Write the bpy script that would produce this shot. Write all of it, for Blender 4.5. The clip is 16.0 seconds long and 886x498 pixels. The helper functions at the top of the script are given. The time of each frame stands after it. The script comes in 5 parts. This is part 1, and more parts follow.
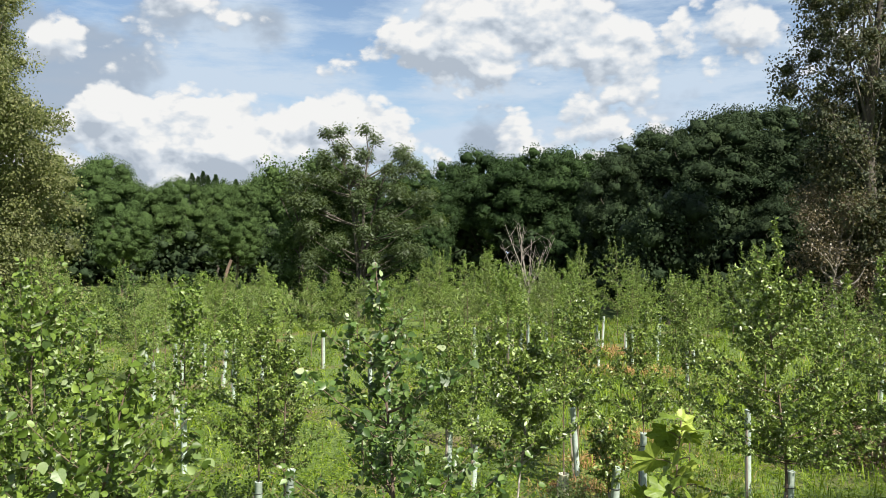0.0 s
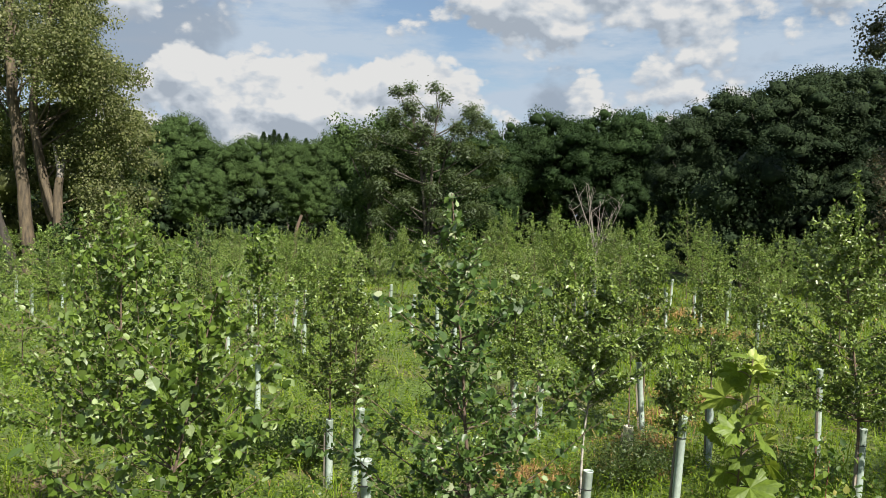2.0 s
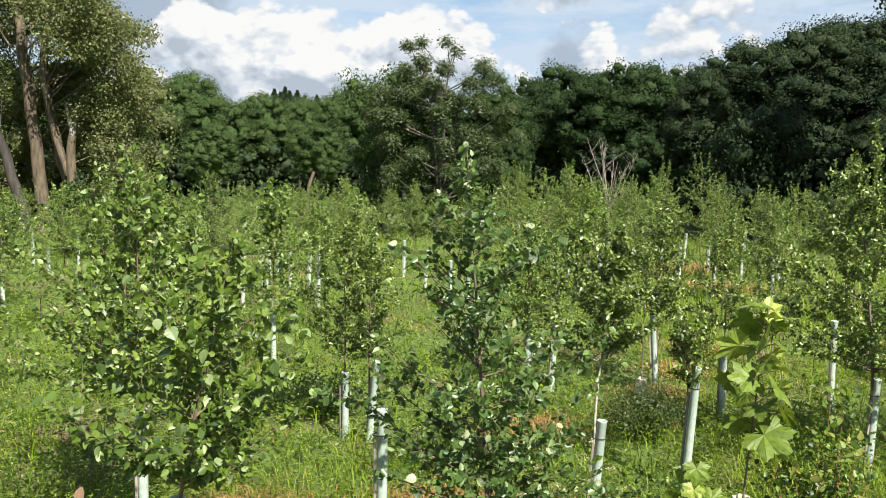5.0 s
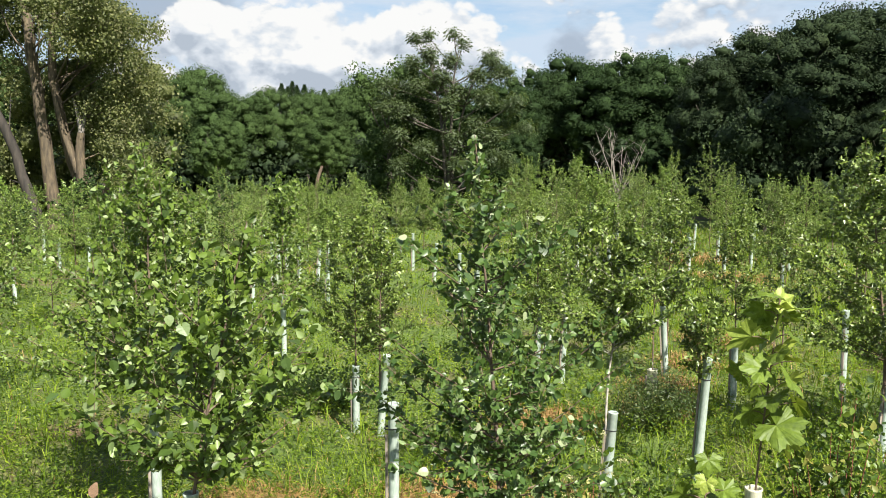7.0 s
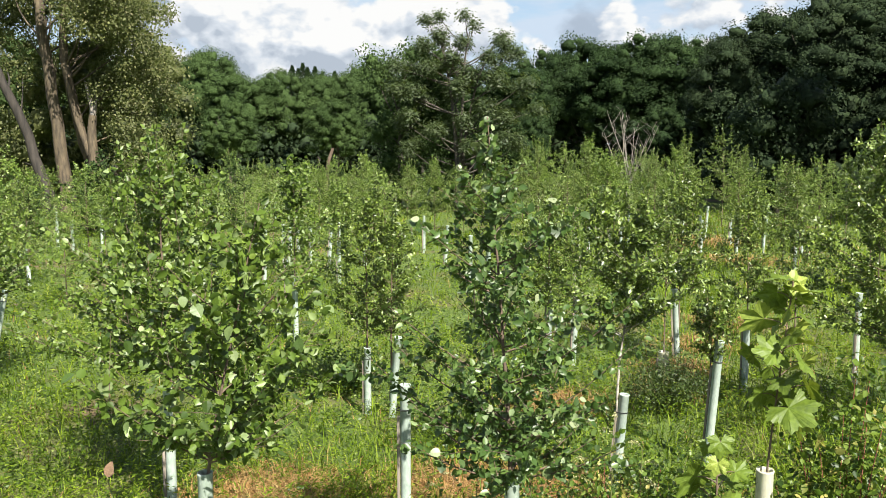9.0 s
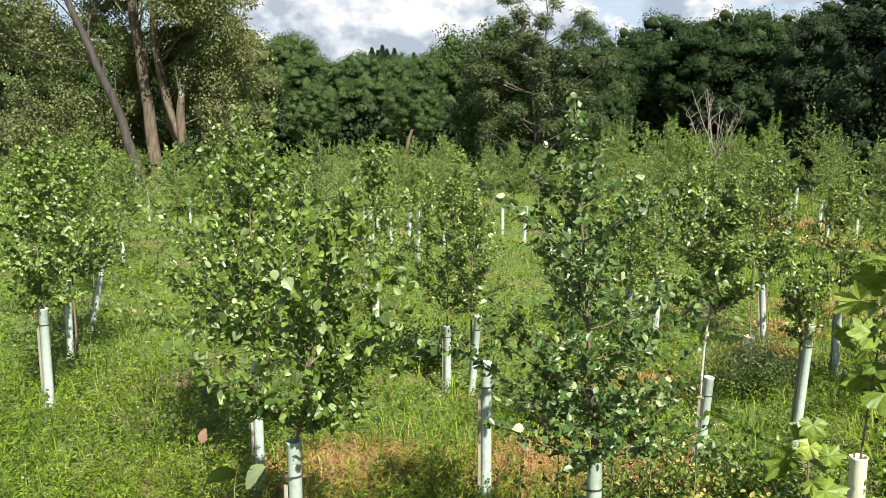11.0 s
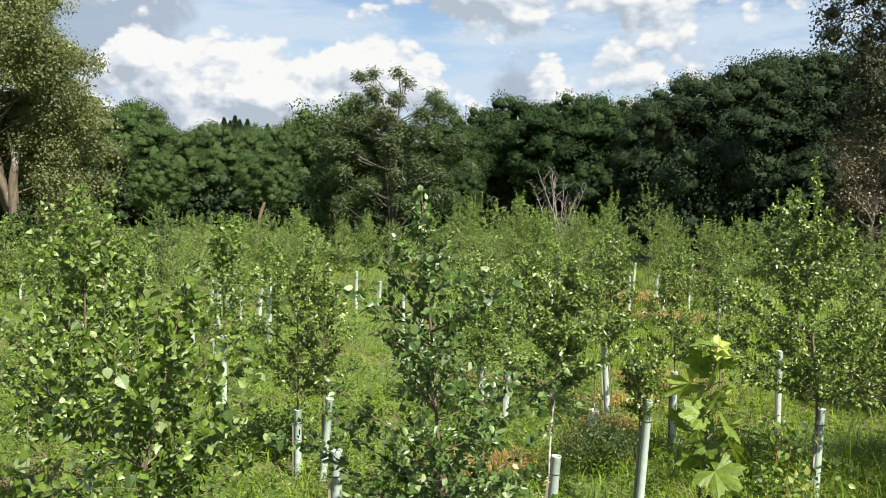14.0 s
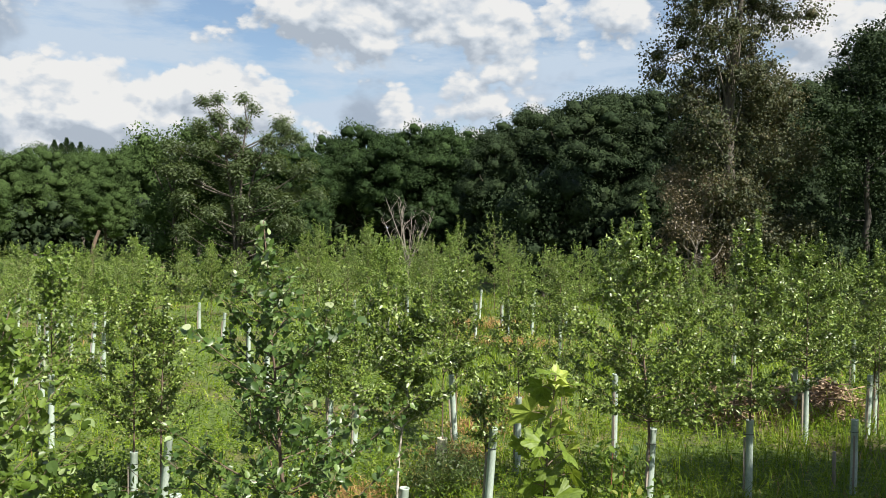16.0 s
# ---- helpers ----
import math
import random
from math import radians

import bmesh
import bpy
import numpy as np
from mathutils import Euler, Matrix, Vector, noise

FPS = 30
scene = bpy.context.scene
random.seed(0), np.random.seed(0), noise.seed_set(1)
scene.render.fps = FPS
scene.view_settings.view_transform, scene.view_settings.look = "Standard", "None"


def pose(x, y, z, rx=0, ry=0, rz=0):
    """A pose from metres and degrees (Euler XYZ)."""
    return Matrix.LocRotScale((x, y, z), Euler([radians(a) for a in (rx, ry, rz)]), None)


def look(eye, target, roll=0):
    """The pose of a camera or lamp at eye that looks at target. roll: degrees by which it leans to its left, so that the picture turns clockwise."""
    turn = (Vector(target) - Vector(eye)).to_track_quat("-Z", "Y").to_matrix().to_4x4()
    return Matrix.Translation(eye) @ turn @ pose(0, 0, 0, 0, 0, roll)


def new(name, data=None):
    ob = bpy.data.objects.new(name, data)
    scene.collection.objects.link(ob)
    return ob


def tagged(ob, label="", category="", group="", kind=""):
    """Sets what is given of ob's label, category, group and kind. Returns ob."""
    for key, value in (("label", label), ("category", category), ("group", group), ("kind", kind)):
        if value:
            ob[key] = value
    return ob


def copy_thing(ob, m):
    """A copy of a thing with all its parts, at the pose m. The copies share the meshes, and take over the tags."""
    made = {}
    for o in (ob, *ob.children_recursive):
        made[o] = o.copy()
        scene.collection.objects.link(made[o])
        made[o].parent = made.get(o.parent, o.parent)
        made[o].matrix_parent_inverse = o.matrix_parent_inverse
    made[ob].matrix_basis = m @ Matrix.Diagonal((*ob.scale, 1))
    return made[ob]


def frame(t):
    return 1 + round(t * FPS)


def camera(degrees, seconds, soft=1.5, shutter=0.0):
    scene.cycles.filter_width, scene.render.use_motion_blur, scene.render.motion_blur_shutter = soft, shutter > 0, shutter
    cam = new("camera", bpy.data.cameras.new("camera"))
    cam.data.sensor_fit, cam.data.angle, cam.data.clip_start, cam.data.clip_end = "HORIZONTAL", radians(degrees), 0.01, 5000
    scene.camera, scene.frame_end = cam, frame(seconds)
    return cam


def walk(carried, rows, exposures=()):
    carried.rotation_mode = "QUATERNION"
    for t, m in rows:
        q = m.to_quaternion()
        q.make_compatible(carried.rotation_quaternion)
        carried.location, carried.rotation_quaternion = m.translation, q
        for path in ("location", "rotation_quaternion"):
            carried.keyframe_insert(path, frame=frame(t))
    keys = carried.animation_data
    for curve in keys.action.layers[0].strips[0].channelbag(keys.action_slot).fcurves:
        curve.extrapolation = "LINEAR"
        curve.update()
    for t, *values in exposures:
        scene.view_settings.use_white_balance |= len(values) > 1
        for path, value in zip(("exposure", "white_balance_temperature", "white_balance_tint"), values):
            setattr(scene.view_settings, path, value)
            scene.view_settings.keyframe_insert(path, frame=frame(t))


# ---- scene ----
cam = camera(55.83, 16.0, soft=0.8)
walk(cam, [
    (0, pose(0.037, 0.022, 3.676, 90.211, 0.111, -5.891)),
    (0.5, pose(-0.009, 0.036, 3.555, 91.291, 0.767, 1.951)),
    (1, pose(-0.007, -0.006, 3.522, 90.639, 0.017, 2.215)),
    (1.5, pose(-0.020, -0.065, 3.505, 89.078, -0.898, -0.486)),
    (2, pose(-0.025, -0.073, 3.488, 87.625, -1.048, -1.364)),
    (2.5, pose(-0.024, -0.062, 3.468, 86.394, -0.938, -1.218)),
    (3, pose(-0.025, -0.050, 3.457, 85.002, -0.367, -1.005)),
    (3.2, pose(-0.025, -0.042, 3.440, 84.583, -0.257, -0.807)),
    (5.3, pose(-0.041, -0.073, 3.447, 84.664, -0.800, -0.362)),
    (5.5, pose(-0.043, -0.075, 3.450, 84.314, -0.895, 0.101)),
    (6, pose(-0.046, -0.065, 3.448, 83.827, -0.297, 0.916)),
    (6.5, pose(-0.047, -0.068, 3.450, 84.093, 0.125, 0.529)),
    (7, pose(-0.044, -0.067, 3.448, 84.174, 0.000, -0.000)),
    (7.5, pose(-0.046, -0.063, 3.448, 83.690, -0.209, -0.110)),
    (8, pose(-0.049, -0.063, 3.444, 83.168, -0.236, 0.108)),
    (8.5, pose(-0.048, -0.060, 3.443, 83.013, -0.144, 0.265)),
    (9, pose(-0.052, -0.067, 3.445, 82.969, 0.037, 0.733)),
    (9.5, pose(-0.057, -0.097, 3.424, 82.446, 0.177, 1.660)),
    (10, pose(-0.069, -0.097, 3.420, 81.618, 0.054, 3.320)),
    (10.2, pose(-0.077, -0.097, 3.416, 81.637, 0.097, 4.778)),
    (12.3, pose(-0.102, -0.115, 3.453, 81.943, 0.310, 6.414)),
    (12.5, pose(-0.095, -0.118, 3.464, 82.449, 0.159, 4.268)),
    (13, pose(-0.075, -0.109, 3.495, 84.238, -0.077, 1.128)),
    (13.5, pose(-0.068, -0.096, 3.533, 85.905, -0.616, -1.196)),
    (14, pose(-0.058, -0.088, 3.534, 86.622, -0.540, -3.845)),
    (14.5, pose(-0.044, -0.063, 3.562, 87.572, -0.570, -5.311)),
    (15, pose(-0.043, -0.059, 3.572, 88.468, -0.736, -5.803)),
    (15.5, pose(-0.040, -0.071, 3.575, 88.627, -0.734, -7.736)),
    (16, pose(-0.032, -0.097, 3.581, 88.601, -0.612, -14.140)),
], exposures=[(0.0, 1.36), (0.7, 1.13), (1.5, 1.11), (2.4, 1.13), (3.0, 1.35), (5.5, 1.45), (10.2, 1.51), (12.5, 1.56), (13.5, 1.51), (14.5, 1.36), (16.0, 1.28)])

# ---- world: broken cumulus over a blue sky, and one warm sun behind the right shoulder ----
SUN_AZ, SUN_EL = 150.0, 45.0            # degrees clockwise from +y, degrees above the horizon
SUN_DIR = Vector((math.sin(radians(SUN_AZ)) * math.cos(radians(SUN_EL)),
                  math.cos(radians(SUN_AZ)) * math.cos(radians(SUN_EL)), math.sin(radians(SUN_EL))))


def direction(az, el):
    a, e = radians(az), radians(el)
    return Vector((math.sin(a) * math.cos(e), math.cos(a) * math.cos(e), math.sin(e)))


world = bpy.data.worlds.new("sky")
scene.world = world
world.use_nodes = True
wt = world.node_tree
wt.nodes.clear()


def wnode(kind, **values):
    n = wt.nodes.new(kind)
    for key, v in values.items():
        n.inputs[key].default_value = v
    return n


def wmath(op, a, b=None, c=None, clamp=False):
    n = wt.nodes.new("ShaderNodeMath")
    n.operation, n.use_clamp = op, clamp
    for i, v in enumerate((a, b, c)):
        if v is None:
            continue
        if isinstance(v, (int, float)):
            n.inputs[i].default_value = v
        else:
            wt.links.new(v, n.inputs[i])
    return n.outputs[0]


def wvec(op, a, b):
    n = wt.nodes.new("ShaderNodeVectorMath")
    n.operation = op
    for i, v in enumerate((a, b)):
        if isinstance(v, (tuple, Vector)):
            n.inputs[i].default_value = v
        else:
            wt.links.new(v, n.inputs[i])
    return n


# cumulus heads: azimuth, elevation, angular size (degrees), weight
HEADS = [(-16, 7.5, 3.6, .34), (-11.5, 7.5, 4.0, .34), (-7, 8.0, 4.0, .34), (-3, 7.4, 3.8, .34), (.5, 8.2, 3.6, .34), (4, 7.2, 3.2, .30),
         (-14, 4.5, 4.0, .30), (-8, 4.5, 4.0, .30), (-2, 4.5, 3.5, .25), (-19.5, 6.0, 3.0, .25), (-18.9, 13.2, 2.0, .28), (-12.3, 17.2, 2.6, .28),
         (5, 15.3, 4.6, .22), (9.7, 16.2, 4.6, .26), (15.5, 13.8, 4.6, .22), (19, 13.3, 4.0, .20), (6.8, 12.6, 4.0, .16), (24.5, 14.2, 4.4, .22),
         (10.9, 8.4, 2.0, .22), (15.5, 7.4, 3.4, .26), (20, 8.5, 4, .08), (40, 10.5, 5.0, .28), (34, 14, 4.0, .22)]
# grey cloud in shade, and blue gaps in the high veil
GREYS = [(-20, 10.6, 5.5, .50), (-23, 12, 4.5, .40), (-15.5, 11.2, 3.6, .34), (-13.2, 15.5, 2.6, .20), (-11, 15.7, 2.4, .20), (-6.4, 15.1, 2.4, .16), (-5.2, 14.8, 2.0, .12), (13.3, 17, 3.2, .30),
         (17, 17, 3.2, .30), (9.5, 7.6, 3.0, .26), (7.8, 7.2, 2.0, .2), (21, 10, 3.0, .14)]
GAPS = [(-21.7, 14.1, 4.0, .55), (.5, 15.2, 4.4, .6), (-3.5, 16.5, 4.0, .6), (3.1, 11.6, 2.6, .5), (20.8, 14.6, 2.6, .6), (-16.7, 15.6, 4.0, .6), (27, 17, 5.0, .6)]


def heads(total, vec, spots):
    """Adds a soft round swelling for each spot."""
    for az, el, size, weight in spots:
        away = wvec("DISTANCE", vec, direction(az, el)).outputs["Value"]
        bump = wmath("SUBTRACT", 1.0, wmath("POWER", wmath("DIVIDE", away, radians(size)), 2.0), clamp=True)
        total = wmath("MULTIPLY_ADD", bump, weight, total)
    return total


def billows(vec):
    """Fractal noise stretched along the horizon, with rounded puffs at three sizes."""
    flat = wvec("MULTIPLY", vec, (1.0, 1.0, 1.5)).outputs[0]
    n1 = wnode("ShaderNodeTexNoise", Scale=8.0, Detail=8.0, Roughness=0.56, Distortion=0.1)
    wt.links.new(flat, n1.inputs["Vector"])
    total = wmath("MULTIPLY_ADD", n1.outputs[0], 1.05, -0.145)
    drift = wvec("MULTIPLY", n1.outputs[1], (0.05, 0.05, 0.05)).outputs[0]
    moved = wvec("ADD", flat, drift).outputs[0]
    for scale, weight in ((15.0, 0.20), (36.0, 0.15), (84.0, 0.085)):
        puff = wnode("ShaderNodeTexVoronoi", Scale=scale)
        puff.feature = "SMOOTH_F1"
        puff.inputs["Smoothness"].default_value = 0.25
        wt.links.new(moved, puff.inputs["Vector"])
        total = wmath("MULTIPLY_ADD", wmath("SUBTRACT", 0.42, puff.outputs["Distance"]), weight, total)
    return total


def step_between(value, low, high):
    n = wt.nodes.new("ShaderNodeMapRange")
    n.interpolation_type = "SMOOTHSTEP"
    wt.links.new(value, n.inputs[0])
    n.inputs[1].default_value, n.inputs[2].default_value = low, high
    return n.outputs[0]


coords = wt.nodes.new("ShaderNodeTexCoord").outputs["Generated"]
raised = wvec("ADD", coords, (0.006, -0.003, 0.014)).outputs[0]
plain = billows(coords)
here = heads(plain, coords, HEADS)
lit = heads(billows(raised), raised, HEADS)
cover = step_between(here, 0.455, 0.56)
grey_cover = wmath("MULTIPLY", step_between(heads(plain, coords, GREYS), 0.40, 0.74), 0.85)
thin = wnode("ShaderNodeTexNoise", Scale=5.5, Detail=9.0, Roughness=0.62)
wt.links.new(wvec("MULTIPLY", coords, (1.0, 1.0, 4.5)).outputs[0], thin.inputs["Vector"])
gaps = heads(wmath("MULTIPLY", plain, 0.0), coords, GAPS)
veil = wmath("SUBTRACT", wmath("MULTIPLY_ADD", thin.outputs[0], 5.0, -1.65), gaps, clamp=True)
height = wt.nodes.new("ShaderNodeSeparateXYZ")
wt.links.new(coords, height.inputs[0])
veil = wmath("MULTIPLY", veil, wmath("SUBTRACT", 1.0, step_between(height.outputs[2], 0.34, 0.75)))      # the veil thins towards the zenith
rise = wmath("MULTIPLY_ADD", wmath("SUBTRACT", here, lit), 3.8, 0.54, clamp=True)
shade = wt.nodes.new("ShaderNodeValToRGB")
wt.links.new(rise, shade.inputs[0])
shade.color_ramp.elements[0].position, shade.color_ramp.elements[0].color = 0.05, (0.50, 0.57, 0.66, 1)
shade.color_ramp.elements[1].position, shade.color_ramp.elements[1].color = 0.90, (1.0, 1.0, 0.99, 1)
mid = shade.color_ramp.elements.new(0.50)
mid.color = (0.74, 0.80, 0.87, 1)
nishita = wt.nodes.new("ShaderNodeTexSky")
nishita.sky_type, nishita.sun_disc = "NISHITA", False
nishita.sun_elevation, nishita.sun_rotation = radians(SUN_EL), radians(SUN_AZ)
sky_bg = wnode("ShaderNodeBackground", Strength=0.053)
wt.links.new(nishita.outputs[0], sky_bg.inputs["Color"])
veil_bg = wnode("ShaderNodeBackground", Color=(0.58, 0.69, 0.82, 1), Strength=0.395)
grey_bg = wnode("ShaderNodeBackground", Color=(0.42, 0.50, 0.61, 1), Strength=0.355)
cloud_bg = wnode("ShaderNodeBackground", Strength=0.352)
wt.links.new(shade.outputs[0], cloud_bg.inputs["Color"])
below = sky_bg.outputs[0]
for amount, layer in ((veil, veil_bg), (grey_cover, grey_bg), (cover, cloud_bg)):
    mix = wt.nodes.new("ShaderNodeMixShader")
    wt.links.new(amount, mix.inputs[0])
    wt.links.new(below, mix.inputs[1])
    wt.links.new(layer.outputs[0], mix.inputs[2])
    below = mix.outputs[0]
wt.links.new(below, wt.nodes.new("ShaderNodeOutputWorld").inputs["Surface"])

sun = new("sun", bpy.data.lights.new("sun", "SUN"))
sun.data.energy, sun.data.angle, sun.data.color = 4.9, radians(0.6), (1.0, 0.95, 0.86)
sun.matrix_world = look(SUN_DIR * 200, (0, 0, 0))


# ---- materials ----
def material(name):
    m = bpy.data.materials.new(name)
    m.use_nodes = True
    nt = m.node_tree
    nt.nodes.clear()
    return m, nt, nt.nodes.new("ShaderNodeOutputMaterial")


def ramp(nt, source, stops):
    r = nt.nodes.new("ShaderNodeValToRGB")
    nt.links.new(source, r.inputs[0])
    els = r.color_ramp.elements
    while len(els) < len(stops):
        els.new(0.5)
    for e, (pos, col) in zip(els, stops):
        e.position, e.color = pos, (*col, 1)
    return r.outputs[0]


def noise_tex(nt, scale, detail=4.0, rough=0.55, stretch=None, space="Object"):
    tc = nt.nodes.new("ShaderNodeTexCoord")
    n = nt.nodes.new("ShaderNodeTexNoise")
    n.inputs["Scale"].default_value, n.inputs["Detail"].default_value, n.inputs["Roughness"].default_value = scale, detail, rough
    out = tc.outputs[space]
    if stretch:
        mp = nt.nodes.new("ShaderNodeMapping")
        mp.inputs["Scale"].default_value = stretch
        nt.links.new(out, mp.inputs[0])
        out = mp.outputs[0]
    nt.links.new(out, n.inputs["Vector"])
    return n.outputs[0]


def mixed(nt, a, b, fac, mode="MIX"):
    n = nt.nodes.new("ShaderNodeMix")
    n.data_type, n.blend_type = "RGBA", mode
    for i, v in ((0, fac), (6, a), (7, b)):
        if isinstance(v, (int, float)):
            n.inputs[i].default_value = v
        elif isinstance(v, tuple):
            n.inputs[i].default_value = (*v, 1)
        else:
            nt.links.new(v, n.inputs[i])
    return n.outputs[2]


def leaf_material(name, stops, glow=(0.30, 0.42, 0.06), through_light=0.35, rough=0.45, patch=0.5, patch_scale=0.6, gloss=0.4, mottle=0.0, by_object=False, relief_of=1.0):
    """Leaves: every leaf its own tone, larger patches of tone over it, and light shining through the blade."""
    m, nt, out = material(name)
    geo = nt.nodes.new("ShaderNodeNewGeometry")
    chance = nt.nodes.new("ShaderNodeObjectInfo").outputs["Random"] if by_object else geo.outputs["Random Per Island"]
    col = ramp(nt, chance, stops)
    broad = ramp(nt, noise_tex(nt, patch_scale, 3.0), [(0.3, (0.62, 0.66, 0.62)), (0.7, (1.25, 1.2, 1.1))])
    col = mixed(nt, col, broad, patch, "MULTIPLY")
    bs = nt.nodes.new("ShaderNodeBsdfPrincipled")
    if mottle:
        flecks = noise_tex(nt, mottle, 4.0, 0.7)
        col = mixed(nt, col, ramp(nt, flecks, [(0.36, (0.5, 0.53, 0.55)), (0.64, (1.25, 1.25, 1.2))]), 0.6, "MULTIPLY")
        relief = nt.nodes.new("ShaderNodeBump")
        relief.inputs["Strength"].default_value, relief.inputs["Distance"].default_value = relief_of, 0.25
        nt.links.new(flecks, relief.inputs["Height"])
        nt.links.new(relief.outputs[0], bs.inputs["Normal"])
    nt.links.new(col, bs.inputs["Base Color"])
    bs.inputs["Roughness"].default_value = rough
    bs.inputs["Specular IOR Level"].default_value = gloss
    tr = nt.nodes.new("ShaderNodeBsdfTranslucent")
    nt.links.new(mixed(nt, col, glow, 0.45), tr.inputs["Color"])
    mx = nt.nodes.new("ShaderNodeMixShader")
    mx.inputs[0].default_value = through_light
    nt.links.new(bs.outputs[0], mx.inputs[1])
    nt.links.new(tr.outputs[0], mx.inputs[2])
    nt.links.new(mx.outputs[0], out.inputs["Surface"])
    return m


def rough_material(name, dark, light, scale=6.0, stretch=None, rough=0.85, bump=0.4, metal=0.0, fine=40.0, blotch=None):
    """A surface with broad blotches, fine grain and relief."""
    m, nt, out = material(name)
    n1, n2 = noise_tex(nt, scale, 5.0, 0.6, stretch), noise_tex(nt, fine, 3.0, 0.6, stretch)
    col = ramp(nt, n1, [(0.3, dark), (0.7, light)])
    grain = ramp(nt, n2, [(0.3, (0.75, 0.75, 0.75)), (0.7, (1.15, 1.15, 1.15))])
    col = mixed(nt, col, grain, 0.8, "MULTIPLY")
    if blotch:
        spots = ramp(nt, noise_tex(nt, scale * 0.35, 4.0, 0.7), [(0.48, (0, 0, 0)), (0.62, (1, 1, 1))])
        col = mixed(nt, col, blotch, spots)
    bs = nt.nodes.new("ShaderNodeBsdfPrincipled")
    nt.links.new(col, bs.inputs["Base Color"])
    bs.inputs["Roughness"].default_value, bs.inputs["Metallic"].default_value = rough, metal
    b = nt.nodes.new("ShaderNodeBump")
    b.inputs["Strength"].default_value, b.inputs["Distance"].default_value = bump, 0.02
    nt.links.new(n1, b.inputs["Height"])
    nt.links.new(b.outputs[0], bs.inputs["Normal"])
    nt.links.new(bs.outputs[0], out.inputs["Surface"])
    return m


POPLAR = leaf_material("poplar_leaf", [(0.0, (0.038, 0.069, 0.010)), (0.5, (0.081, 0.132, 0.017)), (0.85, (0.146, 0.211, 0.037)),
                                       (0.93, (0.174, 0.236, 0.083)), (1.0, (0.273, 0.338, 0.166))], through_light=0.24, rough=0.42, patch_scale=2.0, gloss=0.4)
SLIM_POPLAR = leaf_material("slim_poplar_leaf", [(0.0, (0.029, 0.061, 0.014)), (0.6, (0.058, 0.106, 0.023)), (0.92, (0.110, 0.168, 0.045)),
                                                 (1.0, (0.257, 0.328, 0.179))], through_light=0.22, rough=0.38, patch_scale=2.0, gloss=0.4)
POPLAR_SINGLE = leaf_material("poplar_single_leaf", [(0.0, (0.027, 0.051, 0.009)), (0.5, (0.062, 0.106, 0.022)), (0.72, (0.118, 0.173, 0.057)),
                                                     (0.88, (0.177, 0.229, 0.099)), (1.0, (0.244, 0.297, 0.151))], through_light=0.25, rough=0.42, patch_scale=9.0, gloss=0.4, by_object=True)
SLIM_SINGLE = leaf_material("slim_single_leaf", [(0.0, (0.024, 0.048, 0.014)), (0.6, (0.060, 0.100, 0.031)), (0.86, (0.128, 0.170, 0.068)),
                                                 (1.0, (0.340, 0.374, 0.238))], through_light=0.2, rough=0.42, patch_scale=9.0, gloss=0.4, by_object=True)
BIRCH = leaf_material("birch_leaf", [(0.0, (0.038, 0.067, 0.013)), (0.5, (0.079, 0.122, 0.017)), (0.85, (0.152, 0.211, 0.034)),
                                     (1.0, (0.226, 0.292, 0.110))], through_light=0.14, rough=0.38, patch_scale=1.6, gloss=0.45)
YOUNG = leaf_material("field_leaf", [(0.0, (0.060, 0.110, 0.019)), (0.5, (0.114, 0.177, 0.024)), (1.0, (0.202, 0.269, 0.059))],
                      through_light=0.14, rough=0.42, patch_scale=0.5, gloss=0.4)
COTTONWOOD = leaf_material("cottonwood_leaf", [(0.0, (0.060, 0.074, 0.026)), (0.5, (0.103, 0.117, 0.041)), (0.85, (0.156, 0.167, 0.062)),
                                               (1.0, (0.246, 0.239, 0.131))], through_light=0.30, rough=0.5, patch_scale=0.35, patch=0.7, gloss=0.3, mottle=3.5, relief_of=0.4)
SUMAC = leaf_material("sumac_leaf", [(0.0, (0.028, 0.043, 0.018)), (0.6, (0.048, 0.069, 0.028)), (1.0, (0.082, 0.109, 0.050))],
                      through_light=0.30, rough=0.45, patch_scale=0.5)
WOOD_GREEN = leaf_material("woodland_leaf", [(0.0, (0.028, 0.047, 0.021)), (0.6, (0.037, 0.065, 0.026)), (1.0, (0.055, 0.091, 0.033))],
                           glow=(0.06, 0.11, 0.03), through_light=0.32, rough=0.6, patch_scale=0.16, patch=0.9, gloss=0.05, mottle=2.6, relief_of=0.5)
# near-black green: the shade of the wood edge is put into the leaf colour
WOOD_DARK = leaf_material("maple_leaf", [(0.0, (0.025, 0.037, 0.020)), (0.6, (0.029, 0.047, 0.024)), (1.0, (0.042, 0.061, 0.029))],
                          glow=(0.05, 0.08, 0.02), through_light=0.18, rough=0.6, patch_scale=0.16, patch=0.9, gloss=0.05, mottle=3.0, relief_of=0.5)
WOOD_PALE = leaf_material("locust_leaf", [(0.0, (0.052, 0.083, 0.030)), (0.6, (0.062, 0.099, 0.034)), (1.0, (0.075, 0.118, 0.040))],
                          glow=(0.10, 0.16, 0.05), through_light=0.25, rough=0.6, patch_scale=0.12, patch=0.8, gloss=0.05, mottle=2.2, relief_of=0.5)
RUSSET = leaf_material("russet_leaf", [(0.0, (0.033, 0.045, 0.020)), (0.5, (0.051, 0.067, 0.028)), (0.85, (0.082, 0.089, 0.039)),
                                       (1.0, (0.123, 0.102, 0.059))], glow=(0.2, 0.18, 0.05), through_light=0.25, patch_scale=0.3, patch=0.8, mottle=3.5)
